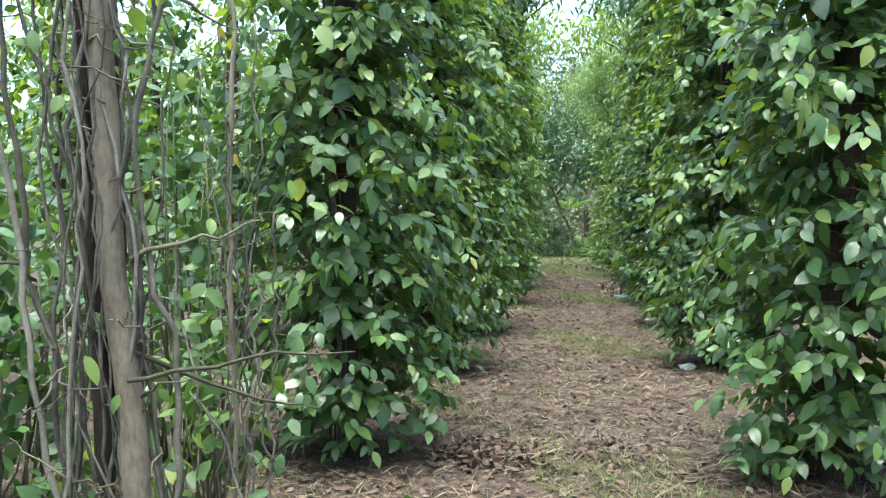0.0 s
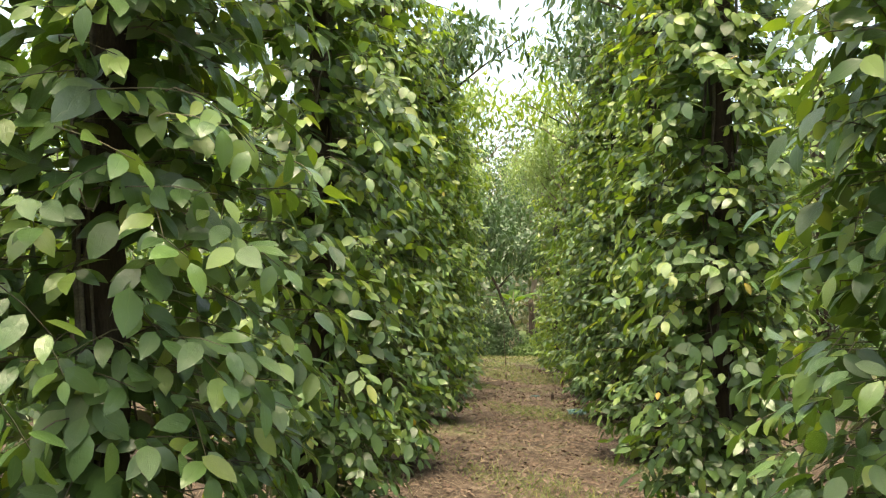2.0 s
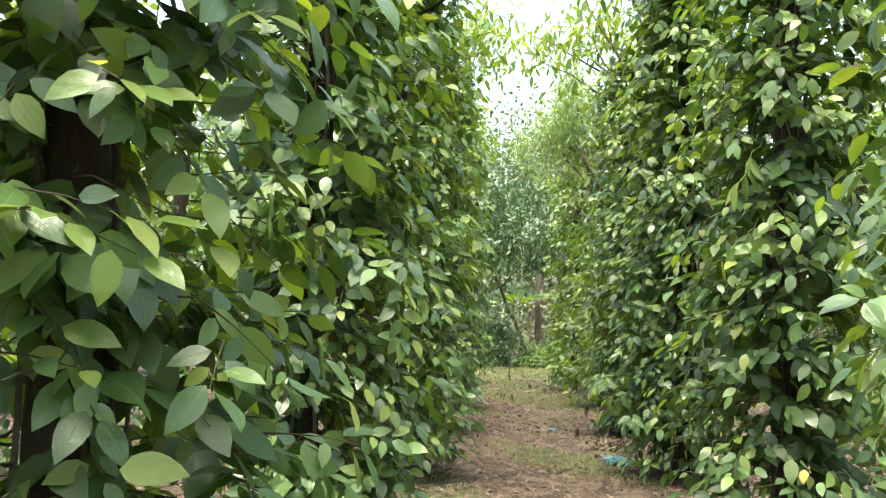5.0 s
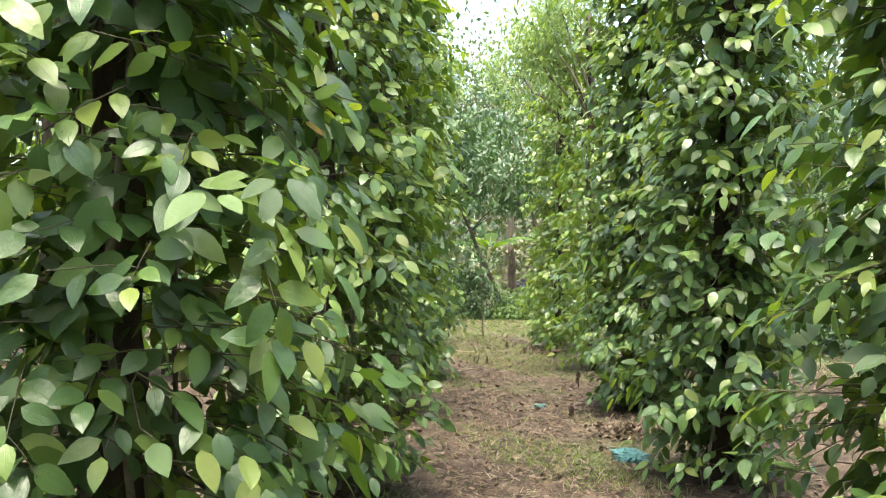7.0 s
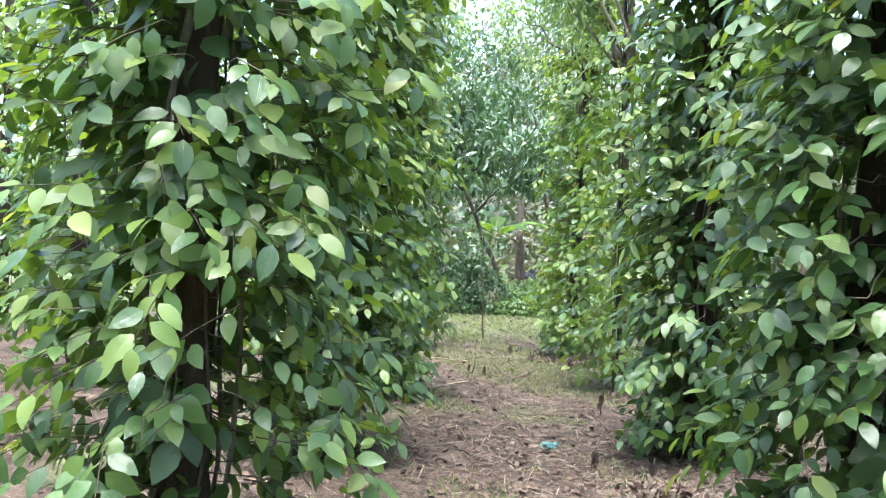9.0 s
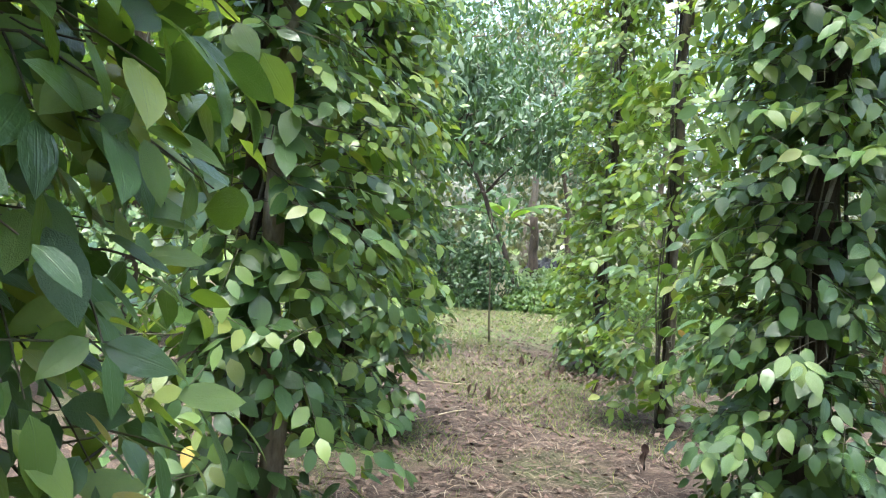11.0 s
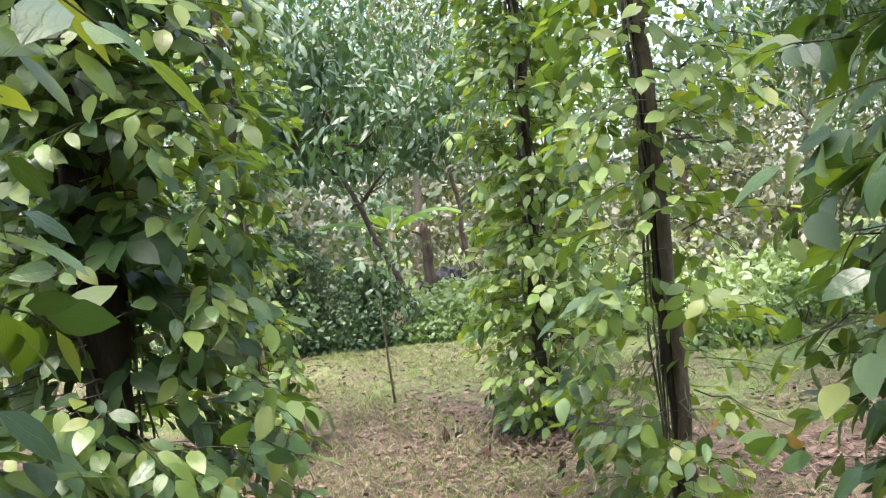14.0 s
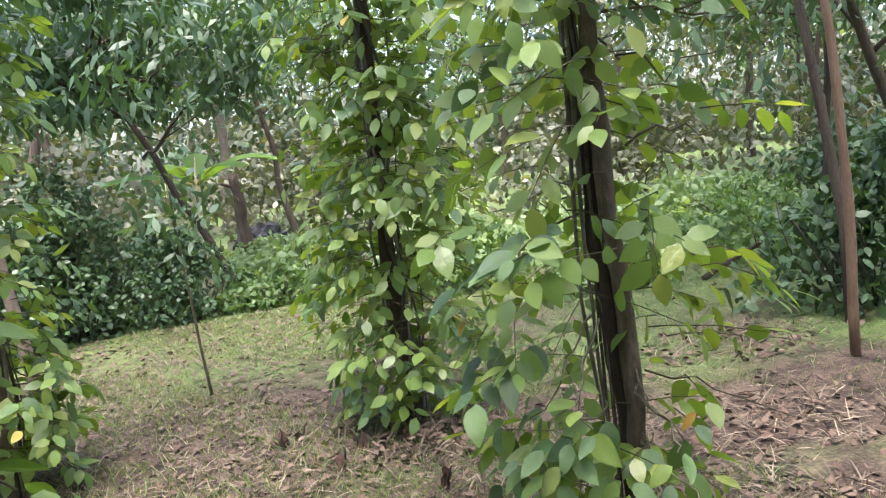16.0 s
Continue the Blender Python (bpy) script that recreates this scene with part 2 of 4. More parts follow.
def tube_data(points, radii, sides=6):
    pts = np.array(points, dtype=float)
    way = unit(np.gradient(pts, axis=0))
    ref = np.array([0.31, 0.92, 0.23]) if abs(way[0][1]) < 0.8 else np.array([0.95, 0.1, 0.2])
    a = unit(np.cross(way, ref))
    b = np.cross(way, a)
    ang = np.linspace(0, 2 * math.pi, sides, endpoint=False)
    ring = np.cos(ang)[None, :, None] * a[:, None, :] + np.sin(ang)[None, :, None] * b[:, None, :]
    r = np.broadcast_to(np.asarray(radii, dtype=float), (len(pts),))
    v = (pts[:, None, :] + ring * r[:, None, None]).reshape(-1, 3)
    f = []
    for i in range(len(pts) - 1):
        for j in range(sides):
            k = (j + 1) % sides
            f.append((i * sides + j, i * sides + k, (i + 1) * sides + k, (i + 1) * sides + j))
    f.append(tuple(range(sides))[::-1])
    f.append(tuple((len(pts) - 1) * sides + j for j in range(sides)))
    return v, f


def join_data(pieces):
    vs, fs, k = [], [], 0
    for v, f in pieces:
        vs.append(v)
        fs += [tuple(c + k for c in fc) for fc in f]
        k += len(v)
    return np.concatenate(vs), fs


def wobble(p, q, n, amount, rng):
    s = np.linspace(0, 1, n)[:, None]
    line = np.array(p)[None] * (1 - s) + np.array(q)[None] * s
    off = np.cumsum(rng.normal(0, amount, (n, 3)), axis=0)
    off -= s * off[-1]
    return line + off


LEAF_NEAR = [leaf_template(7, 5, w, fo, dr) for w, fo, dr in ((0.27, 0.12, 0.16), (0.29, 0.08, 0.26), (0.24, 0.2, 0.1), (0.28, 0.04, 0.2), (0.31, 0.14, 0.3))]
LEAF_FAR = leaf_template(5, 3, 0.27, 0.1, 0.24)
LEAF_MED = leaf_template(4, 2, 0.29, 0.0, 0.2)
LEAF_LONG = leaf_template(3, 2, 0.16, 0.0, 0.25)
LEAF_TINY = leaf_template(2, 2, 0.3, 0.0, 0.1)
NEAR_MESH = [[mesh_from("leaf", v, f, m, uv) for v, f, uv in LEAF_NEAR] for m in (PEPPER, PEPPER_YOUNG_LIT, PEPPER_YELLOW)]


# ---- ground ----
def ground_height(x, y):
    near = np.exp(-((x / 14.0) ** 2)) * np.exp(-(((y - 10) / 30.0) ** 2))
    h = 0.022 * np.sin(1.9 * x + 0.6 * y) * np.sin(0.8 * y + 1.0) + 0.012 * np.sin(5.3 * x + 1.3) * np.sin(4.1 * y + 2 * np.sin(x))
    h += 0.006 * np.sin(13 * x + 7 * y) * np.sin(11 * y - 4 * x)
    return h * near


def axis_steps(lo, hi, step, reach):
    inner = np.arange(lo, hi + step / 2, step)
    out, d, p = [], step, 0.0
    while p < reach:
        d *= 1.35
        p += d
        out.append(p)
    out = np.array(out)
    return np.concatenate([(lo - out)[::-1], inner, hi + out])


gx, gy = axis_steps(-4.0, 5.0, 0.09, 1500.0), axis_steps(-1.0, 27.0, 0.09, 1500.0)
GX, GY = np.meshgrid(gx, gy)
gv = np.stack([GX, GY, ground_height(GX, GY)], axis=-1).reshape(-1, 3)
w = len(gx)
gf = [(j * w + i, j * w + i + 1, (j + 1) * w + i + 1, (j + 1) * w + i) for j in range(len(gy) - 1) for i in range(w - 1)]
ground = tagged(new("ground", mesh_from("ground", gv, gf, SOIL)), "bare brown soil with dry litter and grass patches", "ground", "", "structure")


def on_ground(x, y):
    return float(ground_height(np.array(x, dtype=float), np.array(y, dtype=float)))


def litter(name, label, template, material, count, size, seed, flat=0.25, density=None, stand=0.0):
    """Loose pieces that lie (or stand) on the ground between the rows: one sheet of stuff."""
    rng = np.random.default_rng(seed)
    x = np.where(rng.random(count * 3) < 0.55, rng.uniform(-1.7, 2.0, count * 3), rng.uniform(-4.5, 6.0, count * 3))
    y = rng.uniform(1.0, 25.0, count * 3)
    keep = np.ones(len(x), bool) if density is None else rng.random(len(x)) < density(x, y)
    x, y = x[keep][:count], y[keep][:count]
    n = len(x)
    a = rng.uniform(0, 2 * math.pi, n)
    way = np.stack([np.cos(a), np.sin(a), rng.normal(stand, flat, n)], axis=-1)
    face = np.stack([rng.normal(0, flat, n), rng.normal(0, flat, n), np.ones(n)], axis=-1)
    if stand > 0.5:
        face = np.stack([rng.normal(0, 1, n), rng.normal(0, 1, n), np.full(n, 0.2)], axis=-1)
    s = rng.uniform(size[0], size[1], n)
    z = ground_height(x, y) + (0.004 + rng.uniform(0, 0.02, n) if stand <= 0.5 else -0.004)
    me = scatter_mesh(name, template, np.stack([x, y, z], axis=-1), frames_for(way, face), s, material)
    return tagged(new(name, me), label, "litter" if stand <= 0.5 else "grass", "", "stuff")


def clumps(scale, level, seed):
    def d(x, y):
        v = np.sin(x * scale + seed) * np.sin(y * scale * 0.8 + 2.1 * seed) + 0.6 * np.sin(x * scale * 2.3 + y * scale * 1.7 + seed)
        v = v + np.clip((y - 15.5) * 0.22, 0, 1.1)
        return np.clip((v - level) * 1.2, 0.035, 1)
    return d


STRAW_T = (np.array([(-0.02, 0, 0), (0.02, 0, 0), (0.026, 0.5, 0.05), (-0.02, 0.5, 0.06), (0.01, 1, 0.0), (-0.01, 1, 0.0)]), [(0, 1, 2, 3), (3, 2, 4, 5)],
           np.array([(0, 0), (1, 0), (1, 0.5), (0, 0.5), (1, 1), (0, 1)]))
BLADE_T = (np.array([(-0.02, 0, 0), (0.02, 0, 0), (0.025, 0.55, 0.04), (-0.025, 0.55, 0.04), (0, 1, 0.2)]), [(0, 1, 2, 3), (3, 2, 4)],
           np.array([(0, 0), (1, 0), (1, 0.5), (0, 0.5), (0.5, 1)]))
litter("straw", "pale dry straw and cut grass strewn on soil", STRAW_T, STRAW, 62000, (0.03, 0.15), 3, 0.2)
litter("dead_leaves", "curled brown dead leaves lying on the soil", LEAF_TINY, DEAD, 36000, (0.018, 0.075), 4, 0.35)
litter("grass", "short green grass tufts growing between the rows", BLADE_T, GRASS, 80000, (0.025, 0.095), 5, 0.55, clumps(1.6, 0.25, 1.0), 1.0)


# ---- pepper vine columns ----
def vine_radius(theta, z, R, H, seed):
    lobe = 1 + 0.06 * np.sin(2 * theta + seed) + 0.06 * np.sin(3 * theta - 2.3 * z + 1.7 * seed) + 0.07 * np.sin(4.1 * z + seed * 3 + theta) + 0.04 * np.sin(9 * z + 5 * theta)
    foot = np.clip(0.78 + z * 0.34, 0, 1)
    top = np.clip((H + 0.3 - z) / 0.9, 0.25, 1)
    return R * lobe * foot * top


def gap_keep(theta, z, seed, level, rng):
    v = np.sin(3.0 * theta + 4.2 * z + seed) * np.sin(5.1 * z - 2.0 * theta + 2 * seed) + 0.7 * np.sin(7 * theta + 9 * z + seed)
    return rng.random(len(z)) < np.clip(1.0 - (v - level) * 1.3, 0.12, 1)


PER_SPRIG = 7


def vine_points(n, R, H, seed, level, rng, shell, zmax=None, side=None, zmin=0.16, seam=-0.55, gap=0.55):
    """Leaves in drooping sprigs that stand out of the column in tiers: places, axes, number, and each sprig's line."""
    m = n // PER_SPRIG + 1
    theta = rng.uniform(-math.pi, math.pi, m * 4) if side is None else side + rng.normal(0, 1.0, m * 4)
    z = rng.uniform(zmin, zmax or H, m * 4)
    keep = gap_keep(theta, z, seed, level, rng)
    # a broken seam through which the dark post shows
    open_ = np.exp(-(((theta - seam - 0.12 * np.sin(2 * z)) / (0.27 if gap < 1 else 0.36)) ** 2)) * np.clip(gap + 0.8 * np.sin(4.4 * z + seed), 0, 0.97)
    keep &= rng.random(len(z)) > open_
    theta, z = theta[keep][:m], z[keep][:m]
    m = len(z)
    reach = vine_radius(theta, z, R, H, seed) * (1 - np.abs(rng.normal(0, shell, m))) * rng.uniform(0.98, 1.12, m) * np.where(rng.random(m) < 0.07, rng.uniform(1.04, 1.2, m), 1.0)
    zero = np.zeros(m)
    out = np.stack([np.cos(theta), np.sin(theta), zero], axis=-1)
    along = np.stack([-np.sin(theta), np.cos(theta), zero], axis=-1)
    up = np.array([0, 0, 1.0])
    run = unit(out + along * rng.normal(0, 0.6, m)[:, None] + up * rng.uniform(-0.65, 0.25, m)[:, None])
    L = rng.uniform(0.17, 0.36, m)[:, None]
    tip = out * np.maximum(reach, 0.14)[:, None] + up * z[:, None]
    base = tip - run * L
    flank = unit(np.cross(run, up)) + up * rng.normal(0, 0.22, m)[:, None]
    tilt = rng.normal(0, 0.26, (m, 3))
    place, way, face = [], [], []
    for k in range(PER_SPRIG):
        s = (k + 0.7) / (PER_SPRIG - 0.3)
        sign = 0.0 if k == PER_SPRIG - 1 else (1.0 if k % 2 else -1.0)
        w = run * 0.65 + flank * (sign * 0.85) - up * rng.uniform(0.1, 0.85, m)[:, None] + rng.normal(0, 0.26, (m, 3))
        place.append(base + run * L * s - up * (0.14 * L * s * s) + unit(w) * 0.018)
        way.append(w)
        face.append(up * rng.uniform(0.45, 1.15, m)[:, None] + out * 0.72 + tilt + rng.normal(0, 0.26, (m, 3)))
    place, way, face = (np.stack(q, axis=1).reshape(-1, 3) for q in (place, way, face))
    keep = place[:, 2] > 0.1
    keep &= rng.random(len(keep)) < 0.93
    lines = np.stack([base - out * 0.06, base, base + run * L * 0.5 - up * 0.035 * L, tip - up * 0.14 * L], axis=1)
    return place[keep], frames_for(way, face)[keep], int(keep.sum()), lines


FOLIAGE, SPRIGS = {}, {}


def foliage_mesh(variant, count, R, H, level, shell, material, seam, young, gap):
    key = (variant, count, R, H, level, material.name, seam, young, gap)
    if key not in FOLIAGE:
        rng = np.random.default_rng(100 + variant)
        place, axes, n, lines = vine_points(count, R, H, variant * 1.3, level, rng, shell, seam=seam, gap=gap)
        me = FOLIAGE[key] = scatter_mesh("foliage", LEAF_FAR if count > 4000 else LEAF_MED, place, axes, rng.triangular(0.055, 0.105, 0.132, n) * (1 if count != 2400 else 1.4), material)
        SPRIGS[variant, R] = lines
        if material == PEPPER:
            me.materials.append(PEPPER_YOUNG_LIT)
            # share of paler leaves grows with height, standing in for light from above
            young_or_lit = (rng.random(n) < np.clip(young + 0.2 * (place[:, 2] - 1.4), 0.04, 0.8)).astype(np.int32)
            me.polygons.foreach_set("material_index", np.repeat(young_or_lit, len(me.polygons) // n))
    return FOLIAGE[key]


def inner_mesh(variant, R, H):
    """Larger leaves deep inside a column, added to block light and darken its core."""
    key = ("inner", variant, R)
    if key not in FOLIAGE:
        rng = np.random.default_rng(200 + variant)
        place, axes, n, lines = vine_points(1500, R * 0.62, H, variant * 1.3, 0.9, rng, 0.25)
        FOLIAGE[key] = scatter_mesh("inner_foliage", LEAF_MED, place, axes, rng.uniform(0.12, 0.17, n), PEPPER)
    return FOLIAGE[key]


def twig_mesh(variant, count, R, H):
    """Side shoots from the post outwards, and the thin stalk of every sprig."""
    key = ("twig", variant, count, R)
    if key not in FOLIAGE:
        rng = np.random.default_rng(300 + variant)
        bits = []
        for _ in range(count):
            a, z = rng.uniform(-math.pi, math.pi), rng.uniform(0.25, H)
            r = R * rng.uniform(0.7, 1.0)
            p = (0.06 * math.cos(a), 0.06 * math.sin(a), z)
            q = (r * math.cos(a + rng.normal(0, 0.4)), r * math.sin(a + rng.normal(0, 0.4)), z + rng.uniform(-0.25, 0.12))
            bits.append(tube_data(wobble(p, q, 7, 0.028, rng), np.linspace(0.006, 0.0025, 7) * rng.uniform(0.6, 1.1), 4))
        for line in SPRIGS.get((variant, R), ()):
            bits.append(tube_data(line, (0.0032, 0.0028, 0.0022, 0.0014), 3))
        v, f = join_data(bits)
        FOLIAGE[key] = mesh_from("twig_tangle", v, f, TWIG)
    return FOLIAGE[key]


def pepper_vine(x, y, seed, label, R=0.62, H=4.7, count=5200, level=0.35, shell=0.28, near=0, side=0.0, variant=None,
                post=(0.08, DARK_BARK), stems=7, lean=(0.0, 0.0), young=0.15, leaf=PEPPER, nearz=3.3, twin=None, zmin=0.2, spikes=0, twigs=60, loose=0.05, stem_r=0.013, gap=0.74):
    """A support post wound with climbing stems and covered in leaves."""
    rng = np.random.default_rng(seed)
    variant = seed % 4 if variant is None else variant
    ob = tagged(new("pepper_vine"), label, "pepper vine", "pepper vines on posts in rows")
    ob.location = (x, y, on_ground(x, y) - 0.01)
    seam = -0.55 if x < 0 else 0.6
    # post
    top = H + 0.15
    pr, pm = post
    pts = wobble((0, 0, -0.05), (lean[0], lean[1], top), 34, 0.008, rng)
    child("post", mesh_from("post", *tube_data(pts, np.linspace(pr * 1.15, pr * 0.8, 34) * (1 + 0.09 * rng.normal(size=34)), 10), pm), ob, "support post with rough bark")
    if twin:
        q = wobble((twin[0], twin[1], -0.05), (twin[0] * 0.4 + lean[0], twin[1] + lean[1], top), 30, 0.013, rng)
        child("live_trunk", mesh_from("live_trunk", *tube_data(q, np.linspace(twin[2] * 1.15, twin[2] * 0.85, 30) * (1 + 0.05 * rng.normal(size=30)), 12), POLE), ob, "smooth brown trunk beside the post")
    for k in range(stems):
        a = rng.uniform(0, 2 * math.pi)
        turns = rng.uniform(-1.2, 1.2)
        zz = np.linspace(-0.02, top * rng.uniform(0.6, 1.0), 26)
        rad = pr + 0.012 + loose * np.abs(np.sin(zz * rng.uniform(0.9, 2.2) + a)) * rng.uniform(0.2, 1.5)
        th = a + turns * zz / top * 3 + 0.35 * np.sin(zz * rng.uniform(2, 5) + a) + np.cumsum(rng.normal(0, 0.07, 26))
        p = np.stack([rad * np.cos(th) + lean[0] * zz / top, rad * np.sin(th) + lean[1] * zz / top, zz], axis=-1)
        p[:, :2] += np.cumsum(rng.normal(0, 0.2 * loose, (26, 2)), axis=0) * 0.7
        child("vine_stem", mesh_from("vine_stem", *tube_data(p, rng.uniform(0.004, stem_r) * (1 + 0.12 * rng.normal(size=26)), 5), STEM), ob)
    if count:
        child("foliage", foliage_mesh(variant, count, R, H, level, shell, leaf, seam, young if near else 0.15, gap), ob, "", "stuff").rotation_euler[2] = side
        if near and count > 3000 and leaf == PEPPER:
            child("inner_foliage", inner_mesh(variant, R, H), ob, "", "stuff").rotation_euler[2] = side
    if twigs:
        child("twig_tangle", twig_mesh(variant, twigs, R, H), ob, "", "stuff").rotation_euler[2] = side
    if near:
        place, axes, n, lines = vine_points(near, R * 1.03, H, variant * 1.3, level + 0.1, rng, 0.06, nearz, 0.0, zmin, seam, gap)
        turn = Matrix.Rotation(side, 4, "Z")
        for i in range(n):
            s = float(rng.triangular(0.06, 0.105, 0.138))
            u = rng.random()
            kind = 2 if u > 0.988 else (1 if u > 1 - 0.6 * young else 0)
            s *= 0.75 if kind == 2 else 1.0
            lf = new("leaf", NEAR_MESH[kind][int(rng.integers(5))])
            lf.parent = ob
            m = Matrix(axes[i].tolist()).to_4x4()
            m.translation = place[i].tolist()
            lf.matrix_basis = turn @ m @ Matrix.Diagonal((s, s, s, 1))
    for k in range(spikes):
        a, z = side + rng.normal(0, 0.6), rng.uniform(0.9, 2.0)
        r = R * 0.98
        p = (r * math.cos(a), r * math.sin(a), z)
        pts = wobble(p, (p[0] + rng.normal(0, 0.015), p[1] + rng.normal(0, 0.015), z - rng.uniform(0.09, 0.14)), 12, 0.003, rng)
        child("pepper_spike", mesh_from("pepper_spike", *tube_data(pts, 0.0055 * (1 + 0.25 * np.sin(np.arange(12) * 2.4)), 7), PEPPER_YOUNG_LIT), ob, "yellow green hanging flower spike")
    return ob


def feathery_crown(ob, centre, reach, n, seed, start, low=3.5, leaf=None, template=None, size=(0.06, 0.12)):
    """Pale, finely leaved boughs that the live support trunk bears above the vine."""
    rng = np.random.default_rng(seed)
    ends = []
    for k in range(9):
        q = np.array(centre) + rng.normal(0, 0.75, 3) * reach
        pts = wobble(start, q, 7, 0.05, rng)
        child("bough", mesh_from("bough", *tube_data(pts, np.linspace(0.022, 0.005, 7), 5), POLE), ob)
        ends += [pts[4], pts[5], q, q + rng.normal(0, 0.3, 3) * reach]
    ends = np.array(ends)
    p = ends[rng.integers(0, len(ends), n)] + rng.normal(0, 0.3, (n, 3)) * reach
    p = p[p[:, 2] > low]
    n = len(p)
    way = rng.normal(0, 0.6, (n, 3)) - np.array([0, 0, 0.6])
    face = rng.normal(0, 0.5, (n, 3)) + np.array([0, -0.2, 0.9])
    child("top_foliage", scatter_mesh("top_foliage", template or LEAF_LONG, p, frames_for(way, face), rng.uniform(size[0], size[1], n), leaf or LIGHT_LEAF), ob, "loose foliage above the vine", "stuff")


def hanging_shoot(ob, place, seed, n=7):
    """A young shoot with long pale leaves that droops out of the vine."""
    rng = np.random.default_rng(seed)
    x, y, z = place
    pts = wobble((x * 0.5, y * 0.5, z + 0.15), (x, y, z - 0.1), 8, 0.015, rng)
    stem = child("young_shoot", mesh_from("young_shoot", *tube_data(pts, np.linspace(0.005, 0.002, 8), 5), PEPPER_YOUNG_LIT), ob, "pale young drooping shoot")
    for k in range(n):
        q = pts[2 + k % 6]
        way = np.array([[rng.normal(0, 0.35), rng.normal(0, 0.35), -1.0]])
        axes = frames_for(way, np.array([[x, y, 0.4]]) + rng.normal(0, 0.3, (1, 3)))[0]
        lf = new("leaf", NEAR_MESH[1][2])
        lf.parent = stem
        m = Matrix(axes.tolist()).to_4x4()
        m.translation = q.tolist()
        lf.matrix_basis = m @ Matrix.Diagonal((0.09, 0.15, 0.1, 1))


def bare_vine(x, y, seed, label, lean, radius, thick):
    """A trunk whose vine has died back: a tangle of bare grey stems and dry side shoots."""
    rng = np.random.default_rng(seed)
    ob = tagged(new("pepper_vine"), label, "pepper vine", "pepper vines on posts in rows")
    ob.location = (x, y, on_ground(x, y) - 0.01)
    top = 4.5 if thick else 2.5
    pts = wobble((0, 0, -0.05), (lean[0], lean[1], top), 30, 0.006, rng)
    child("trunk", mesh_from("trunk", *tube_data(pts, np.linspace(radius * 1.1, radius * 0.85, 30) * (1 + 0.05 * rng.normal(size=30)), 12), POLE), ob, "smooth grey brown trunk")
    if thick:
        q = wobble((-0.16, 0.06, -0.05), (-0.3, 0.06, top), 30, 0.008, rng)
        child("post", mesh_from("post", *tube_data(q, 0.034 * (1 + 0.1 * rng.normal(size=30)), 10), DARK_BARK), ob, "dark decayed post")
    for k in range(24 if thick else 9):
        h = top * rng.uniform(0.55, 1.0)
        zz = np.linspace(-0.02, h, 34)
        c = rng.uniform(-0.27, 0.08) if thick else rng.uniform(-0.07, 0.07)
        sway = (0.06 if thick else 0.035) * np.sin(zz * rng.uniform(1.5, 5) + rng.uniform(0, 6)) + np.cumsum(rng.normal(0, 0.02, 34)) * 0.8
        p = np.stack([c + sway + lean[0] * zz / top, rng.uniform(-0.1, 0.1) + np.cumsum(rng.normal(0, 0.008, 34)), zz], axis=-1)
        r = rng.uniform(0.003, 0.01 if thick else 0.006)
        stem = child("vine_stem", mesh_from("vine_stem", *tube_data(p, r * (1 + 0.14 * rng.normal(size=34)), 6), STEM), ob)
        for _ in range(5):
            i = int(rng.integers(6, 32))
            a, reach = rng.uniform(0, 2 * math.pi), rng.uniform(0.06, 0.3)
            q = p[i] + np.array([reach * math.cos(a), reach * 0.7 * math.sin(a), rng.uniform(-0.14, 0.16)])
            child("side_shoot", mesh_from("side_shoot", *tube_data(wobble(p[i], q, 7, 0.014, rng), np.linspace(r * 0.7, 0.0016, 7), 5), STEM if rng.random() < 0.5 else TWIG), stem)
    if thick:
        for z0, z1, dx in ((0.98, 1.06, 0.62), (1.42, 1.5, 0.3), (1.1, 0.86, 0.5)):
            child("dry_branch", mesh_from("dry_branch", *tube_data(wobble((-0.05, 0.0, z0), (dx, 0.25, z1), 9, 0.016, rng), np.linspace(0.009, 0.003, 9), 6), TWIG), ob)
    for k in range(34 if thick else 40):
        p = np.array([rng.normal(-0.1 if thick else 0, 0.24), rng.normal(0.05, 0.2), rng.uniform(0.1, 2.6)])
        axes = frames_for(rng.normal(0, 0.5, (1, 3)) - [0, 0, 0.7], rng.normal(0, 0.3, (1, 3)) + [0.2, -0.5, 0.8])[0]
        lf = new("leaf", NEAR_MESH[int(rng.random() < 0.6)][int(rng.integers(5))])
        lf.parent = ob
        m = Matrix(axes.tolist()).to_4x4()
        m.translation = p.tolist()
        size = float(rng.uniform(0.06, 0.11))
        lf.matrix_basis = m @ Matrix.Diagonal((size, size, size, 1))
    return ob


DENSE = "dense dark green pepper vine covering its support post"
MID = "leafy green pepper vine with its post showing through"
EAST, WEST = 0.0, math.pi
# row beside the walker, post by post
bare_vine(-1.35, 2.4, 11, "almost bare trunk wound with dry grey pepper stems", (-0.25, 0.0), 0.042, True)
bare_vine(-1.47, 3.35, 19, "clump of dry brown pepper stems with few leaves", (0.02, 0.0), 0.011, False)
pepper_vine(-1.42, 4.95, 12, DENSE, 0.67, 4.9, 6100, near=290, side=-0.6)
# raised young shares on middle vines of both rows stand in for light
pepper_vine(-1.4, 7.6, 13, DENSE, 0.67, 4.9, 6100, near=280, side=-0.6, spikes=5, young=0.3)
pepper_vine(-1.39, 10.1, 14, DENSE, 0.67, 4.9, 6100, near=280, side=-0.6, spikes=3, young=0.3)
top_c = pepper_vine(-1.37, 13.0, 15, DENSE, 0.7, 5.0, 6100, near=290, side=-0.6, young=0.55)
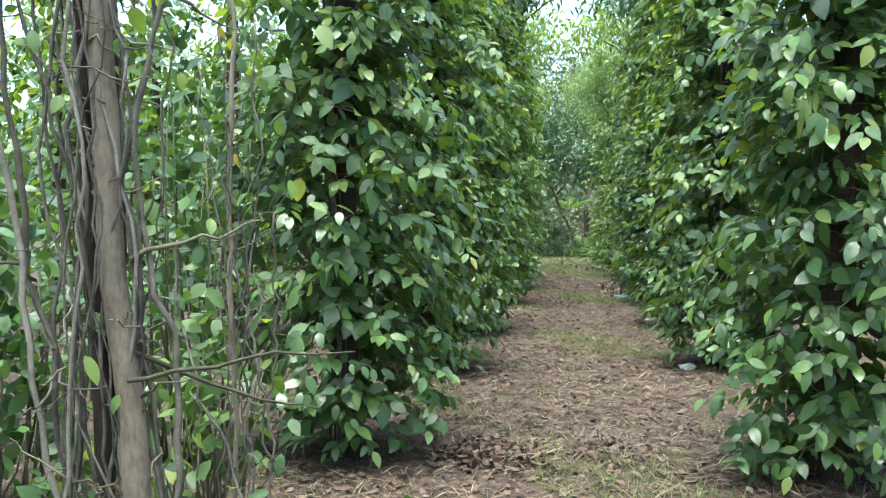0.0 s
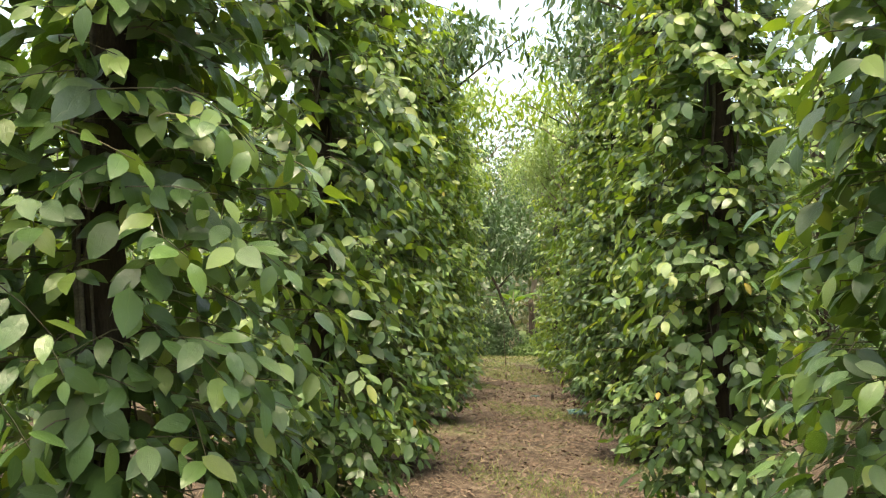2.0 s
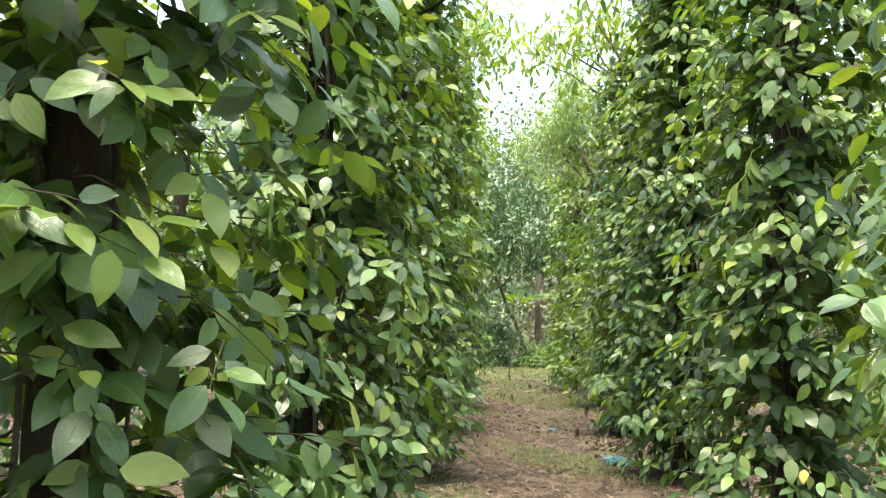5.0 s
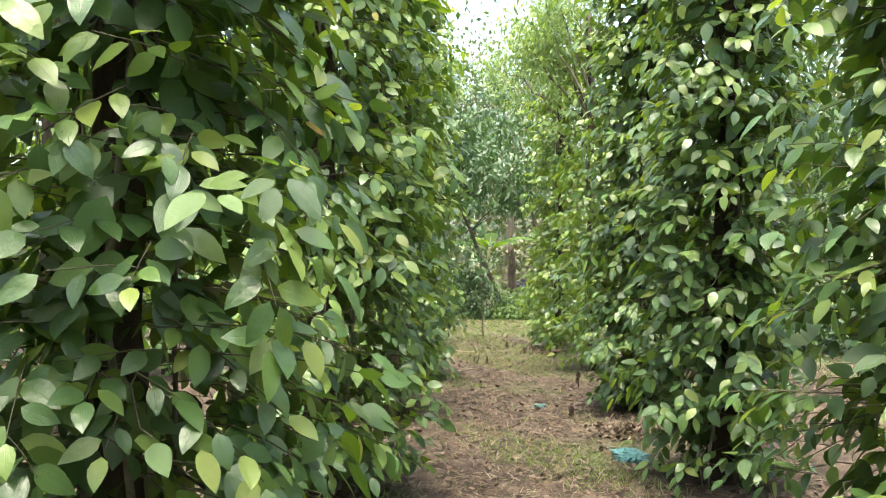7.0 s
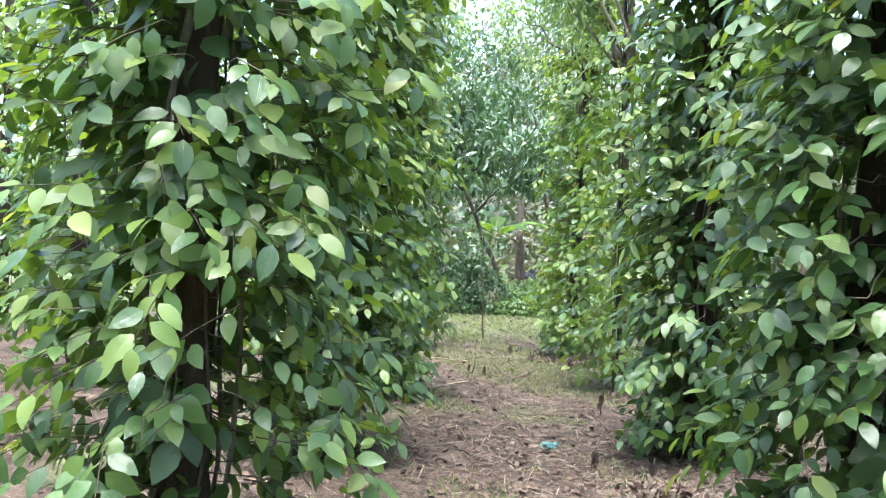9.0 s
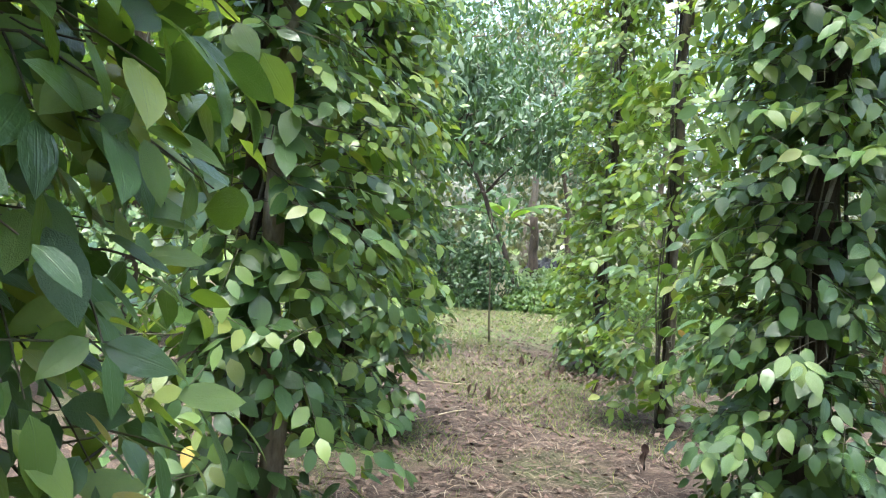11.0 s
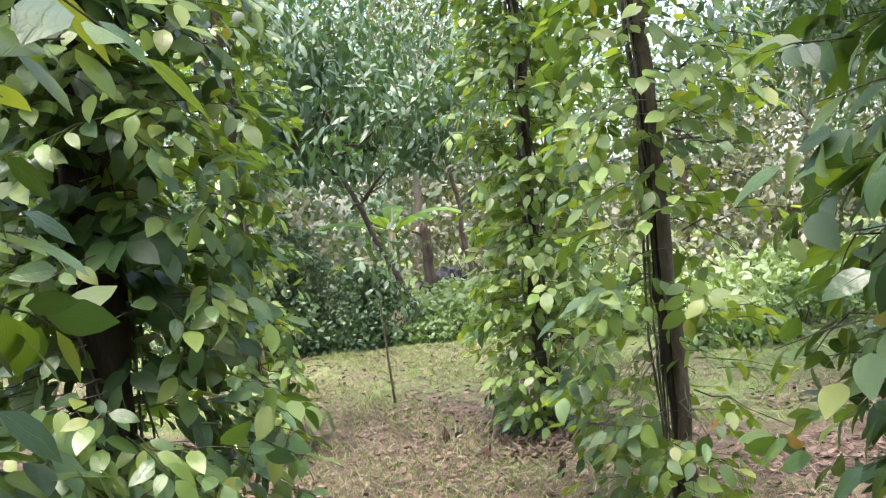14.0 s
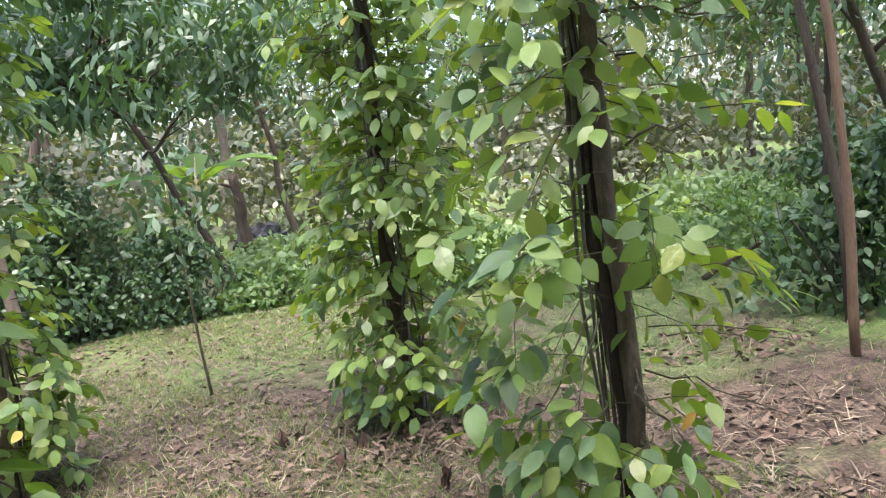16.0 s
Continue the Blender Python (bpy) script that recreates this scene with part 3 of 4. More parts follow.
top_d = pepper_vine(-1.37, 15.45, 16, MID, 0.62, 4.7, 3700, 0.0, gap=1.15, near=220, side=-0.6, twin=(0.17, -0.08, 0.045), young=0.5, post=(0.045, DARK_BARK))
bent_vine = pepper_vine(-1.34, 17.55, 17, "yellow green leafy pepper vine covering its post", 0.62, 4.9, 5800, near=270, side=-0.6, young=0.6)
left_vine = pepper_vine(-1.45, 20.6, 18, MID, 0.5, 4.2, 2600, 0.1, near=120, side=-0.6, leaf=PEPPER_YOUNG_LIT, post=(0.05, POLE))
# row on the other side
first_vine = pepper_vine(1.42, 4.85, 21, DENSE, 0.66, 4.9, 6100, near=270, side=WEST + 0.5)
pepper_vine(1.36, 8.15, 22, MID, 0.62, 4.9, 5400, 0.15, gap=1.1, near=260, side=WEST + 0.5, young=0.25)
top_e = pepper_vine(1.35, 10.8, 23, MID, 0.62, 4.9, 5400, 0.15, near=260, side=WEST + 0.5, young=0.3)
top_a = pepper_vine(1.24, 13.45, 24, DENSE, 0.63, 4.9, 6200, near=260, side=WEST + 0.5, young=0.3)
top_b = pepper_vine(1.2, 16.05, 25, DENSE, 0.63, 4.9, 6200, near=270, side=WEST + 0.5, young=0.3)
live_vine = pepper_vine(1.0, 18.36, 26, "thinly leaved pepper vine on a bare brown trunk", 0.52, 4.4, 1800, 0.0, near=250, side=WEST + 0.3, young=0.6, leaf=PEPPER_YOUNG_LIT, twin=(0.06, -0.03, 0.029), lean=(-0.12, 0.0), stems=9, post=(0.022, DARK_BARK), loose=0.025, stem_r=0.0075)
far_vine = pepper_vine(0.76, 20.58, 27, MID, 0.54, 4.3, 3800, 0.2, near=260, side=WEST + 0.3, young=0.4, leaf=PEPPER_YOUNG_LIT, post=(0.045, DARK_BARK))
feathery_crown(live_vine, (-0.45, 0.5, 4.5), np.array([0.45, 0.7, 0.6]), 4200, 601, (-0.05, -0.03, 3.2), 3.6)
feathery_crown(far_vine, (-0.32, 0.5, 5.0), np.array([0.4, 0.7, 0.7]), 6500, 603, (0.0, 0.0, 3.6), 3.9, None, None, (0.05, 0.1))
feathery_crown(left_vine, (0.05, 0.2, 4.8), np.array([0.4, 0.6, 0.55]), 2400, 602, (0, 0, 3.4), 3.7)
for k, (vine, cx) in enumerate(((top_a, -0.45), (top_b, -0.45), (top_c, 0.3), (top_d, 0.35), (top_e, -0.4))):
    feathery_crown(vine, (cx, 0, 4.95), np.array([0.55, 0.7, 0.4]), 1100, 610 + k, (0, 0, 4.2), 4.1, (TREE_LEAF, PEPPER_YOUNG_LIT)[k % 2], LEAF_LONG, (0.1, 0.18))
hanging_shoot(first_vine, (-0.35, -0.58, 2.1), 701, 9)
hanging_shoot(top_e, (-0.45, -0.5, 2.35), 702, 7)
hanging_shoot(top_e, (-0.5, -0.45, 1.95), 703, 6)
hanging_shoot(top_b, (-0.6, -0.35, 1.6), 704, 7)
hanging_shoot(top_b, (-0.62, -0.3, 2.1), 705, 6)
shoot_rng = np.random.default_rng(731)
child("dry_shoot", mesh_from("dry_shoot", *tube_data(wobble((0.03, 0.05, 0.36), (0.83, 0.65, 0.24), 12, 0.006, shoot_rng), np.linspace(0.007, 0.004, 12), 6), STICK), bent_vine, "pale bent dry shoot")
# unseen vines added beside and behind the walker to shade the start
pepper_vine(1.45, 2.1, 61, DENSE, 0.62, 4.8, 3200, 0.15, near=0, side=0.4, variant=0, stems=3, twigs=0)
pepper_vine(1.5, -0.6, 62, DENSE, 0.62, 4.7, 3800, 0.15, near=0, side=2.0, variant=1, stems=3, twigs=0)
pepper_vine(-1.45, -0.5, 63, DENSE, 0.62, 4.7, 3800, 0.15, near=0, side=1.0, variant=2, stems=3, twigs=0)
# neighbouring rows seen through the gaps; their first vines are unseen, added for shade
for k in range(-1, 8):
    pepper_vine(-4.15, 1.6 + 2.65 * k, 31 + k, DENSE, 0.7, 4.8, 3800, near=0, side=0.9 * k, variant=k % 4, stems=3, twigs=0)
for k in range(9):
    pepper_vine(-7.0, 2.4 + 2.65 * k, 51 + k, DENSE, 0.72, 4.8, 2400, near=0, side=1.7 * k, variant=(k + 2) % 4, stems=2, twigs=0)
for k in range(7):
    pepper_vine(-9.8, 4.4 + 2.65 * k, 71 + k, DENSE, 0.72, 4.8, 2400, near=0, side=2.3 * k, variant=(k + 2) % 4, stems=1, twigs=0)
for k in range(-2, 5):
    pepper_vine(4.1, 6.2 + 2.65 * k, 41 + k, DENSE, 0.62, 4.7, 3800, 0.15, near=0, side=1.3 * k, variant=k % 4, stems=3, twigs=0)


# ---- trees, bushes and distance ----
def limbs(base, top, radius, count, spread, rng, droop=0.0):
    """Trunk and limbs: tube data and limb ends."""
    trunk = wobble(base, top, 10, 0.03 * np.linalg.norm(np.array(top) - np.array(base)) / 3, rng)
    pieces, ends = [tube_data(trunk, np.linspace(radius, radius * 0.35, 10), 8)], [trunk[-1]]
    for k in range(count):
        i = int(rng.integers(5, 10))
        a = rng.uniform(0, 2 * math.pi)
        L = spread * rng.uniform(0.5, 1.1)
        q = trunk[i] + np.array([math.cos(a) * L, math.sin(a) * L, L * rng.uniform(0.1, 0.9) - droop])
        pts = wobble(trunk[i], q, 6, 0.05 * L, rng)
        pieces.append(tube_data(pts, np.linspace(radius * 0.35, radius * 0.08, 6), 5))
        ends += [pts[3], pts[4], q]
        for _ in range(2):
            q2 = q + rng.normal(0, 0.35 * L, 3)
            pieces.append(tube_data(wobble(pts[3], q2, 4, 0.03 * L, rng), np.linspace(radius * 0.15, radius * 0.04, 4), 4))
            ends.append(q2)
    return pieces, np.array(ends)


def tree(name, label, x, y, h, radius, spread, seed, leaf, bark, nleaf, size, template=LEAF_MED, lean=(0, 0), count=9, clump=0.5, category="tree", hang=0.6, clear=0.3):
    rng = np.random.default_rng(seed)
    ob = tagged(new(name), label, category)
    ob.location = (x, y, on_ground(x, y) - 0.03)
    pieces, ends = limbs((0, 0, -0.05), (lean[0], lean[1], h), radius, count, spread, rng)
    child("trunk", mesh_from("trunk", *pieces[0], bark), ob)
    for k in range(count):
        limb = child("limb", mesh_from("limb", *pieces[1 + 3 * k], bark), ob)
        for bough in pieces[2 + 3 * k:4 + 3 * k]:
            child("bough", mesh_from("bough", *bough, bark), limb)
    c = ends[rng.integers(0, len(ends), nleaf)]
    p = c + rng.normal(0, clump, (nleaf, 3)) * np.array([1, 1, 0.7])
    p = p[p[:, 2] > clear]
    nleaf = len(p)
    way = rng.normal(0, 0.7, (nleaf, 3)) - np.array([0, 0, hang])
    face = rng.normal(0, 0.6, (nleaf, 3)) + np.array([0, -0.3, 0.8])
    child("crown", scatter_mesh("crown", template, p, frames_for(way, face), rng.uniform(size * 0.6, size * 1.3, nleaf), leaf), ob)
    return ob


def bush(name, label, x, y, rx, ry, h, seed, leaf, nleaf, size, template=LEAF_MED):
    rng = np.random.default_rng(seed)
    ob = tagged(new(name), label, "bush")
    ob.location = (x, y, on_ground(x, y) - 0.02)
    bits = []
    for _ in range(26):
        a, r = rng.uniform(0, 2 * math.pi), math.sqrt(rng.random())
        q = (rx * r * math.cos(a), ry * r * math.sin(a), h * rng.uniform(0.4, 0.95))
        bits.append(tube_data(wobble((q[0] * 0.5, q[1] * 0.5, -0.03), q, 5, 0.03, rng), np.linspace(0.012, 0.004, 5), 4))
    v, f = join_data(bits)
    child("twig_tangle", mesh_from("twig_tangle", v, f, TWIG), ob, "", "stuff")
    a = rng.uniform(0, 2 * math.pi, nleaf)
    cz = rng.random(nleaf) ** 0.8
    r = np.sqrt(rng.random(nleaf)) * np.sqrt(np.clip(1.05 - cz ** 2, 0, 1)) * (1 + 0.25 * np.sin(3 * a + seed) + 0.15 * np.sin(7 * a + 3 * cz))
    lift = 1 + 0.22 * np.sin(2 * a + seed) + 0.16 * np.sin(5 * a + 2 * seed + 3 * r) + rng.normal(0, 0.07, nleaf)
    p = np.stack([rx * r * np.cos(a), ry * r * np.sin(a), 0.03 + h * cz * lift], axis=-1)
    keep = np.sin(9 * p[:, 0] + seed) * np.sin(8 * p[:, 2] + 2 * seed) + 0.7 * np.sin(7 * p[:, 1] + 5 * p[:, 2]) < rng.uniform(0.1, 1.2, nleaf)
    p = p[keep]
    nleaf = len(p)
    way = rng.normal(0, 0.7, (nleaf, 3)) - np.array([0, 0, 0.35])
    face = rng.normal(0, 0.5, (nleaf, 3)) + np.array([0, -0.4, 0.8])
    child("leaves", scatter_mesh("leaves", template, p, frames_for(way, face), rng.uniform(size * 0.6, size * 1.2, nleaf), leaf), ob, "", "stuff")
    return ob


# dark bushes that close the end of the path
bush("bush", "low dark green bush at the end of the path", -1.8, 25.6, 0.8, 0.7, 1.45, 201, TREE_LEAF, 6500, 0.085)
bush("bush", "low dark green bush at the end of the path", -0.75, 25.5, 0.7, 0.5, 0.85, 202, TREE_LEAF, 5200, 0.075)
bush("bush", "low dark green bush at the end of the path", 0.3, 25.6, 0.7, 0.45, 0.38, 203, WEED_LEAF, 3200, 0.08)
bush("bush", "low dark green bush at the end of the path", 1.25, 25.9, 0.55, 0.5, 0.5, 215, TREE_LEAF, 2400, 0.08)
bush("bush", "tall dark green shrub beside the path's end", -2.8, 25.2, 1.0, 0.8, 1.9, 204, TREE_LEAF, 6500, 0.095)
bush("bush", "pale green weeds in the clearing beyond", 0.9, 28.6, 2.0, 1.6, 0.4, 205, LIGHT_LEAF, 3200, 0.14)
bush("bush", "grey green undergrowth beside the banana plant", -2.3, 28.4, 1.3, 1.0, 1.4, 206, GREY_LEAF, 2400, 0.16)
bush("bush", "dark leafy shrub at the edge of the clearing", 4.6, 20.9, 0.9, 0.8, 1.0, 207, TREE_LEAF, 4000, 0.1)
bush("bush", "dark leafy shrub at the edge of the clearing", 2.2, 24.6, 1.2, 0.7, 0.6, 208, WEED_LEAF, 3000, 0.09)
bush("bush", "pale grassy weeds on the open ground", 6.5, 27.5, 2.6, 1.6, 0.5, 209, LIGHT_LEAF, 2600, 0.16)
bush("bush", "grey undergrowth below the far trees", 2.2, 33.0, 3.4, 1.2, 2.0, 210, GREY_LEAF, 3600, 0.2)
bush("bush", "grey undergrowth below the far trees", -3.4, 32.0, 2.8, 1.2, 2.2, 211, GREY_LEAF, 3200, 0.2)


bush("bush", "grey undergrowth closing the open ground", 8.0, 31.5, 3.4, 1.3, 1.9, 216, GREY_LEAF, 3200, 0.2)
bush("bush", "grey undergrowth closing the open ground", 13.0, 29.5, 3.0, 1.5, 2.3, 217, GREY_LEAF, 2800, 0.2)
bush("bush", "grey undergrowth closing the open ground", 17.5, 26.0, 2.6, 2.0, 2.4, 218, GREY_LEAF, 2600, 0.2)
bush("bush", "dark leafy shrub on the open ground", 9.3, 26.6, 1.5, 0.9, 1.0, 219, TREE_LEAF, 2000, 0.14)


for k, (bx, by, br, bh) in enumerate(((3.3, 23.2, 0.7, 0.3), (4.6, 24.2, 0.9, 0.4), (6.0, 24.6, 1.0, 0.35), (7.4, 26.4, 1.3, 0.45), (5.4, 22.7, 0.8, 0.5), (2.4, 26.4, 0.9, 0.4))):
    bush("weed", "low green weeds spreading over the open ground", bx, by, br, br * 0.8, bh, 230 + k, WEED_LEAF, 1500, 0.1)


def far_woods(seed, count, leaf, label):
    """Woodland far round the rows: many leaf clumps, past counting."""
    rng = np.random.default_rng(seed)
    m = count // 130
    ca = np.where(rng.random(m) < 0.72, rng.uniform(-1.3, 1.3, m), rng.uniform(-math.pi, math.pi, m))
    top = (6.6 + 1.6 * np.sin(5 * ca + 1) + 1.1 * np.sin(13 * ca) + 0.8 * np.sin(29 * ca + 2)) * (1 + 0.1 * np.exp(-((ca / 0.12) ** 2)))
    cr = 39 + 5 * np.sin(4 * ca) + rng.uniform(0, 10, m)
    mid = np.stack([cr * np.sin(ca), 10 + cr * np.cos(ca), top * rng.random(m) ** 1.25], axis=-1)
    p = mid[rng.integers(0, m, count)] + rng.normal(0, 1.0, (count, 3)) * np.array([1.1, 1.1, 0.75])
    p[:, 2] = np.abs(p[:, 2]) + 0.05
    a = np.arctan2(p[:, 0], p[:, 1] - 10)
    way = rng.normal(0, 0.7, (count, 3)) - np.array([0, 0, 0.5])
    face = rng.normal(0, 0.6, (count, 3)) + np.array([0, 0, 0.7]) - 0.6 * np.stack([np.sin(a), np.cos(a), 0 * a], axis=-1)
    me = scatter_mesh("far_woods", LEAF_TINY, p, frames_for(way, face), rng.uniform(0.25, 0.6, count), leaf)
    return tagged(new("far_woods", me), label, "woodland", "", "stuff")


far_woods(90, 40000, GREY_LEAF, "pale grey green woodland closing the distance")
far_woods(92, 30000, GREY_LEAF, "dense brownish thicket below the distant trees")
far_woods(91, 34000, TREE_LEAF, "dark green woodland closing the distance")

bush("weed", "leafy green weeds growing between the rows", -2.75, 3.5, 0.6, 0.6, 1.5, 212, PEPPER, 1300, 0.11)
bush("weed", "pale leafy weeds growing behind the bare post", -2.25, 4.5, 0.45, 0.45, 2.3, 213, PEPPER, 900, 0.11)
bush("weed", "pale leafy weeds growing behind the bare post", -1.75, 3.6, 0.3, 0.3, 0.9, 214, WEED_LEAF, 260, 0.1)

# leaning tree with long narrow leaves
tree("leaning_tree", "slender dark tree leaning over the path's end", 0.12, 25.9, 3.5, 0.062, 1.5, 221, TREE_LEAF, DARK_BARK, 6500, 0.19, LEAF_LONG, (-1.5, 0.4), 16, 0.24, clear=2.35, hang=0.75)
tree("tree", "slim dark trunked tree in the clearing", 1.15, 28.5, 4.4, 0.06, 1.6, 222, TREE_LEAF, BARK, 2800, 0.15, LEAF_LONG, (-0.5, 0.3), 11, 0.5, clear=2.1)
tree("tree", "broad dark green tree behind the clearing", -2.9, 30.5, 5.6, 0.12, 2.2, 223, TREE_LEAF, BARK, 4200, 0.17, LEAF_LONG, (0.5, 0.0), 12, 0.4, clear=2.2)
far_rng = np.random.default_rng(7)
for k in range(9):
    tree("tree", "distant leafy tree closing the view", -16 + 4.2 * k + far_rng.uniform(-1, 1), 37 + far_rng.uniform(-2, 5), far_rng.uniform(6, 8), 0.15, 3.0, 240 + k,
         (TREE_LEAF, GREY_LEAF, LIGHT_LEAF)[k % 3], BARK, 5200, 0.2, LEAF_TINY, (0, 0), 12, 0.95)
for k in range(4):
    tree("tree", "dark branching tree beside the open ground", 8.4 + 2.4 * k, 26.0 + 3.0 * k, 5.6, 0.07, 2.6, 260 + k, (GREY_LEAF, TREE_LEAF)[k % 2], DARK_BARK, 6500, 0.2, LEAF_LONG, (0.4, 0), 12, 0.7)
tree("tree", "dark overhanging tree beside the open ground", 7.6, 23.0, 3.4, 0.09, 2.7, 265, TREE_LEAF, DARK_BARK, 7500, 0.18, LEAF_LONG, (-1.8, 0.0), 14, 0.5, clear=1.5)
for k in range(4):
    tree("tree", "tall leafy tree beyond the neighbouring rows", 12.0 + far_rng.uniform(-1, 1), 2 + 6.0 * k, 7.5, 0.18, 2.8, 270 + k, TREE_LEAF, BARK, 5000, 0.2, LEAF_TINY, (0, 0), 12, 0.95)


def banana_plant(x, y, seed):
    rng = np.random.default_rng(seed)
    ob = tagged(new("banana_plant"), "young banana plant with bright pale green leaves", "banana plant")
    ob.location = (x, y, on_ground(x, y) - 0.02)
    child("pseudostem", mesh_from("pseudostem", *tube_data(wobble((0, 0, -0.03), (0.05, 0, 1.55), 8, 0.01, rng), np.linspace(0.09, 0.05, 8), 9), STICK), ob)
    for a, up, L in ((0.2, 0.9, 1.1), (2.9, 0.55, 1.2), (4.2, 1.0, 0.9), (5.3, 0.7, 1.1), (1.5, 1.3, 1.0)):
        p = np.array([0.05, 0, 1.48])
        s = np.linspace(0, 1, 9)
        mid = p + np.stack([np.cos(a) * L * s, np.sin(a) * L * s, up * L * s * (1 - 0.75 * s)], axis=-1)
        half = 0.17 * np.sin(np.pi * np.clip(s - 0.12, 0, 1) ** 0.8)
        side = np.array([-math.sin(a), math.cos(a), 0])
        v = np.concatenate([mid - side * half[:, None] - [0, 0, 0.05], mid, mid + side * half[:, None] - [0, 0, 0.05]])
        f = [(j * 9 + i, j * 9 + i + 1, (j + 1) * 9 + i + 1, (j + 1) * 9 + i) for j in range(2) for i in range(8)]
        uv = np.concatenate([np.stack([np.full(9, q), s], axis=-1) for q in (0, 0.5, 1)])
        lf = child("leaf", mesh_from("leaf", v, f, BANANA_LEAF, uv), ob)
        child("leaf_stalk", mesh_from("leaf_stalk", *tube_data(mid[:6] - [0, 0, 0.012], np.linspace(0.02, 0.008, 6), 6), STICK), lf)
    return ob


banana_plant(-0.36, 27.0, 301)


def bare_trunk(name, label, x, y, h, r, seed, bark, lean=(0, 0), category="bare tree"):
    rng = np.random.default_rng(seed)
    ob = tagged(new(name), label, category)
    ob.location = (x, y, on_ground(x, y) - 0.02)
    pts = wobble((0, 0, -0.05), (lean[0], lean[1], h), 14, 0.016, rng)
    child("stem", mesh_from("stem", *tube_data(pts, np.linspace(r * 1.1, r * 0.75, 14) * (1 + 0.06 * rng.normal(size=14)), 9), bark), ob)
    for k in range(4):
        i = int(rng.integers(5, 13))
        a = rng.uniform(0, 6.28)
        q = pts[i] + np.array([math.cos(a) * 0.25, math.sin(a) * 0.25, 0.12])
        child("side_twig", mesh_from("side_twig", *tube_data(wobble(pts[i], q, 5, 0.01, rng), np.linspace(r * 0.3, r * 0.12, 5), 5), bark), ob)
    return ob


bare_trunk("post", "bare brown wooden post standing in the clearing", 3.28, 19.83, 4.2, 0.028, 311, POST_WOOD, (-0.08, 0.1), "post")
tree("tree", "slim dark tree with spreading boughs behind the post", 3.86, 20.6, 6.4, 0.042, 2.5, 312, TREE_LEAF, DARK_BARK, 6500, 0.17, LEAF_LONG, (-0.1, 0.4), 14, 0.4, clear=2.9)
bare_trunk("bare_tree", "pale grey dead trunk beyond the banana plant", 0.24, 29.2, 1.55, 0.11, 313, BARK)
bare_trunk("bare_tree", "thin pale grey trunk among leaves", -1.65, 22.6, 4.6, 0.045, 314, BARK, (-0.4, 0.1))


def sapling(x, y):
    rng = np.random.default_rng(320)
    ob = tagged(new("sapling"), "thin upright sapling with a small leafy top", "sapling")
    ob.location = (x, y, on_ground(x, y) - 0.02)
    pts = wobble((0, 0, -0.03), (-0.06, 0, 1.55), 9, 0.008, rng)
    child("stem", mesh_from("stem", *tube_data(pts, np.linspace(0.013, 0.006, 9), 6), TWIG), ob)
    n = 90
    p = np.array([-0.05, 0, 1.35]) + rng.normal(0, 0.17, (n, 3))
    child("crown", scatter_mesh("crown", LEAF_LONG, p, frames_for(rng.normal(0, 0.7, (n, 3)) - [0, 0, 0.5], rng.normal(0, 0.5, (n, 3)) + [0, -0.3, 0.8]), rng.uniform(0.1, 0.18, n), TREE_LEAF), ob)


sapling(-0.42, 21.95)


# ---- small things on the ground ----
def crumpled(name, label, category, x, y, sx, sy, sz, material, seed):
    """A crumpled plastic bag: a folded, uneven skin."""
    rng = np.random.default_rng(seed)
    bm = bmesh.new()
    bmesh.ops.create_icosphere(bm, subdivisions=4, radius=1.0)
    for v in bm.verts:
        c = v.co.copy()
        k = 1 + 0.35 * noise.noise(c * 1.7 + Vector((seed, 0, 0))) + 0.5 * abs(noise.noise(c * 4.5)) + 0.3 * noise.noise(c * 9)
        v.co = Vector((c.x * sx * k, c.y * sy * k, max(c.z, -0.35) * sz * k + 0.3 * sz))
    me = bpy.data.meshes.new(name)
    bm.to_mesh(me)
    bm.free()
    me.materials.append(material)
    ob = tagged(new(name, me), label, category)
    ob.matrix_world = pose(x, y, on_ground(x, y) + 0.004, 0, 0, float(rng.uniform(0, 180)))
    return ob


crumpled("plastic_bag", "crumpled pale blue plastic bag lying on soil", "plastic bag", 0.74, 14.1, 0.17, 0.1, 0.034, BLUE_PLASTIC, 1)
crumpled("plastic_scrap", "small flattened blue plastic scrap on soil", "plastic scrap", 0.18, 16.05, 0.075, 0.05, 0.022, BLUE_PLASTIC, 2)
crumpled("plastic_scrap", "small white plastic scrap among fallen leaves", "plastic scrap", 1.02, 8.0, 0.07, 0.05, 0.03, WHITE_PLASTIC, 3)
crumpled("tarpaulin", "dark tarpaulin heap in the far clearing", "tarpaulin", 0.64, 30.3, 0.42, 0.6, 0.42, ROOF_DARK, 4)


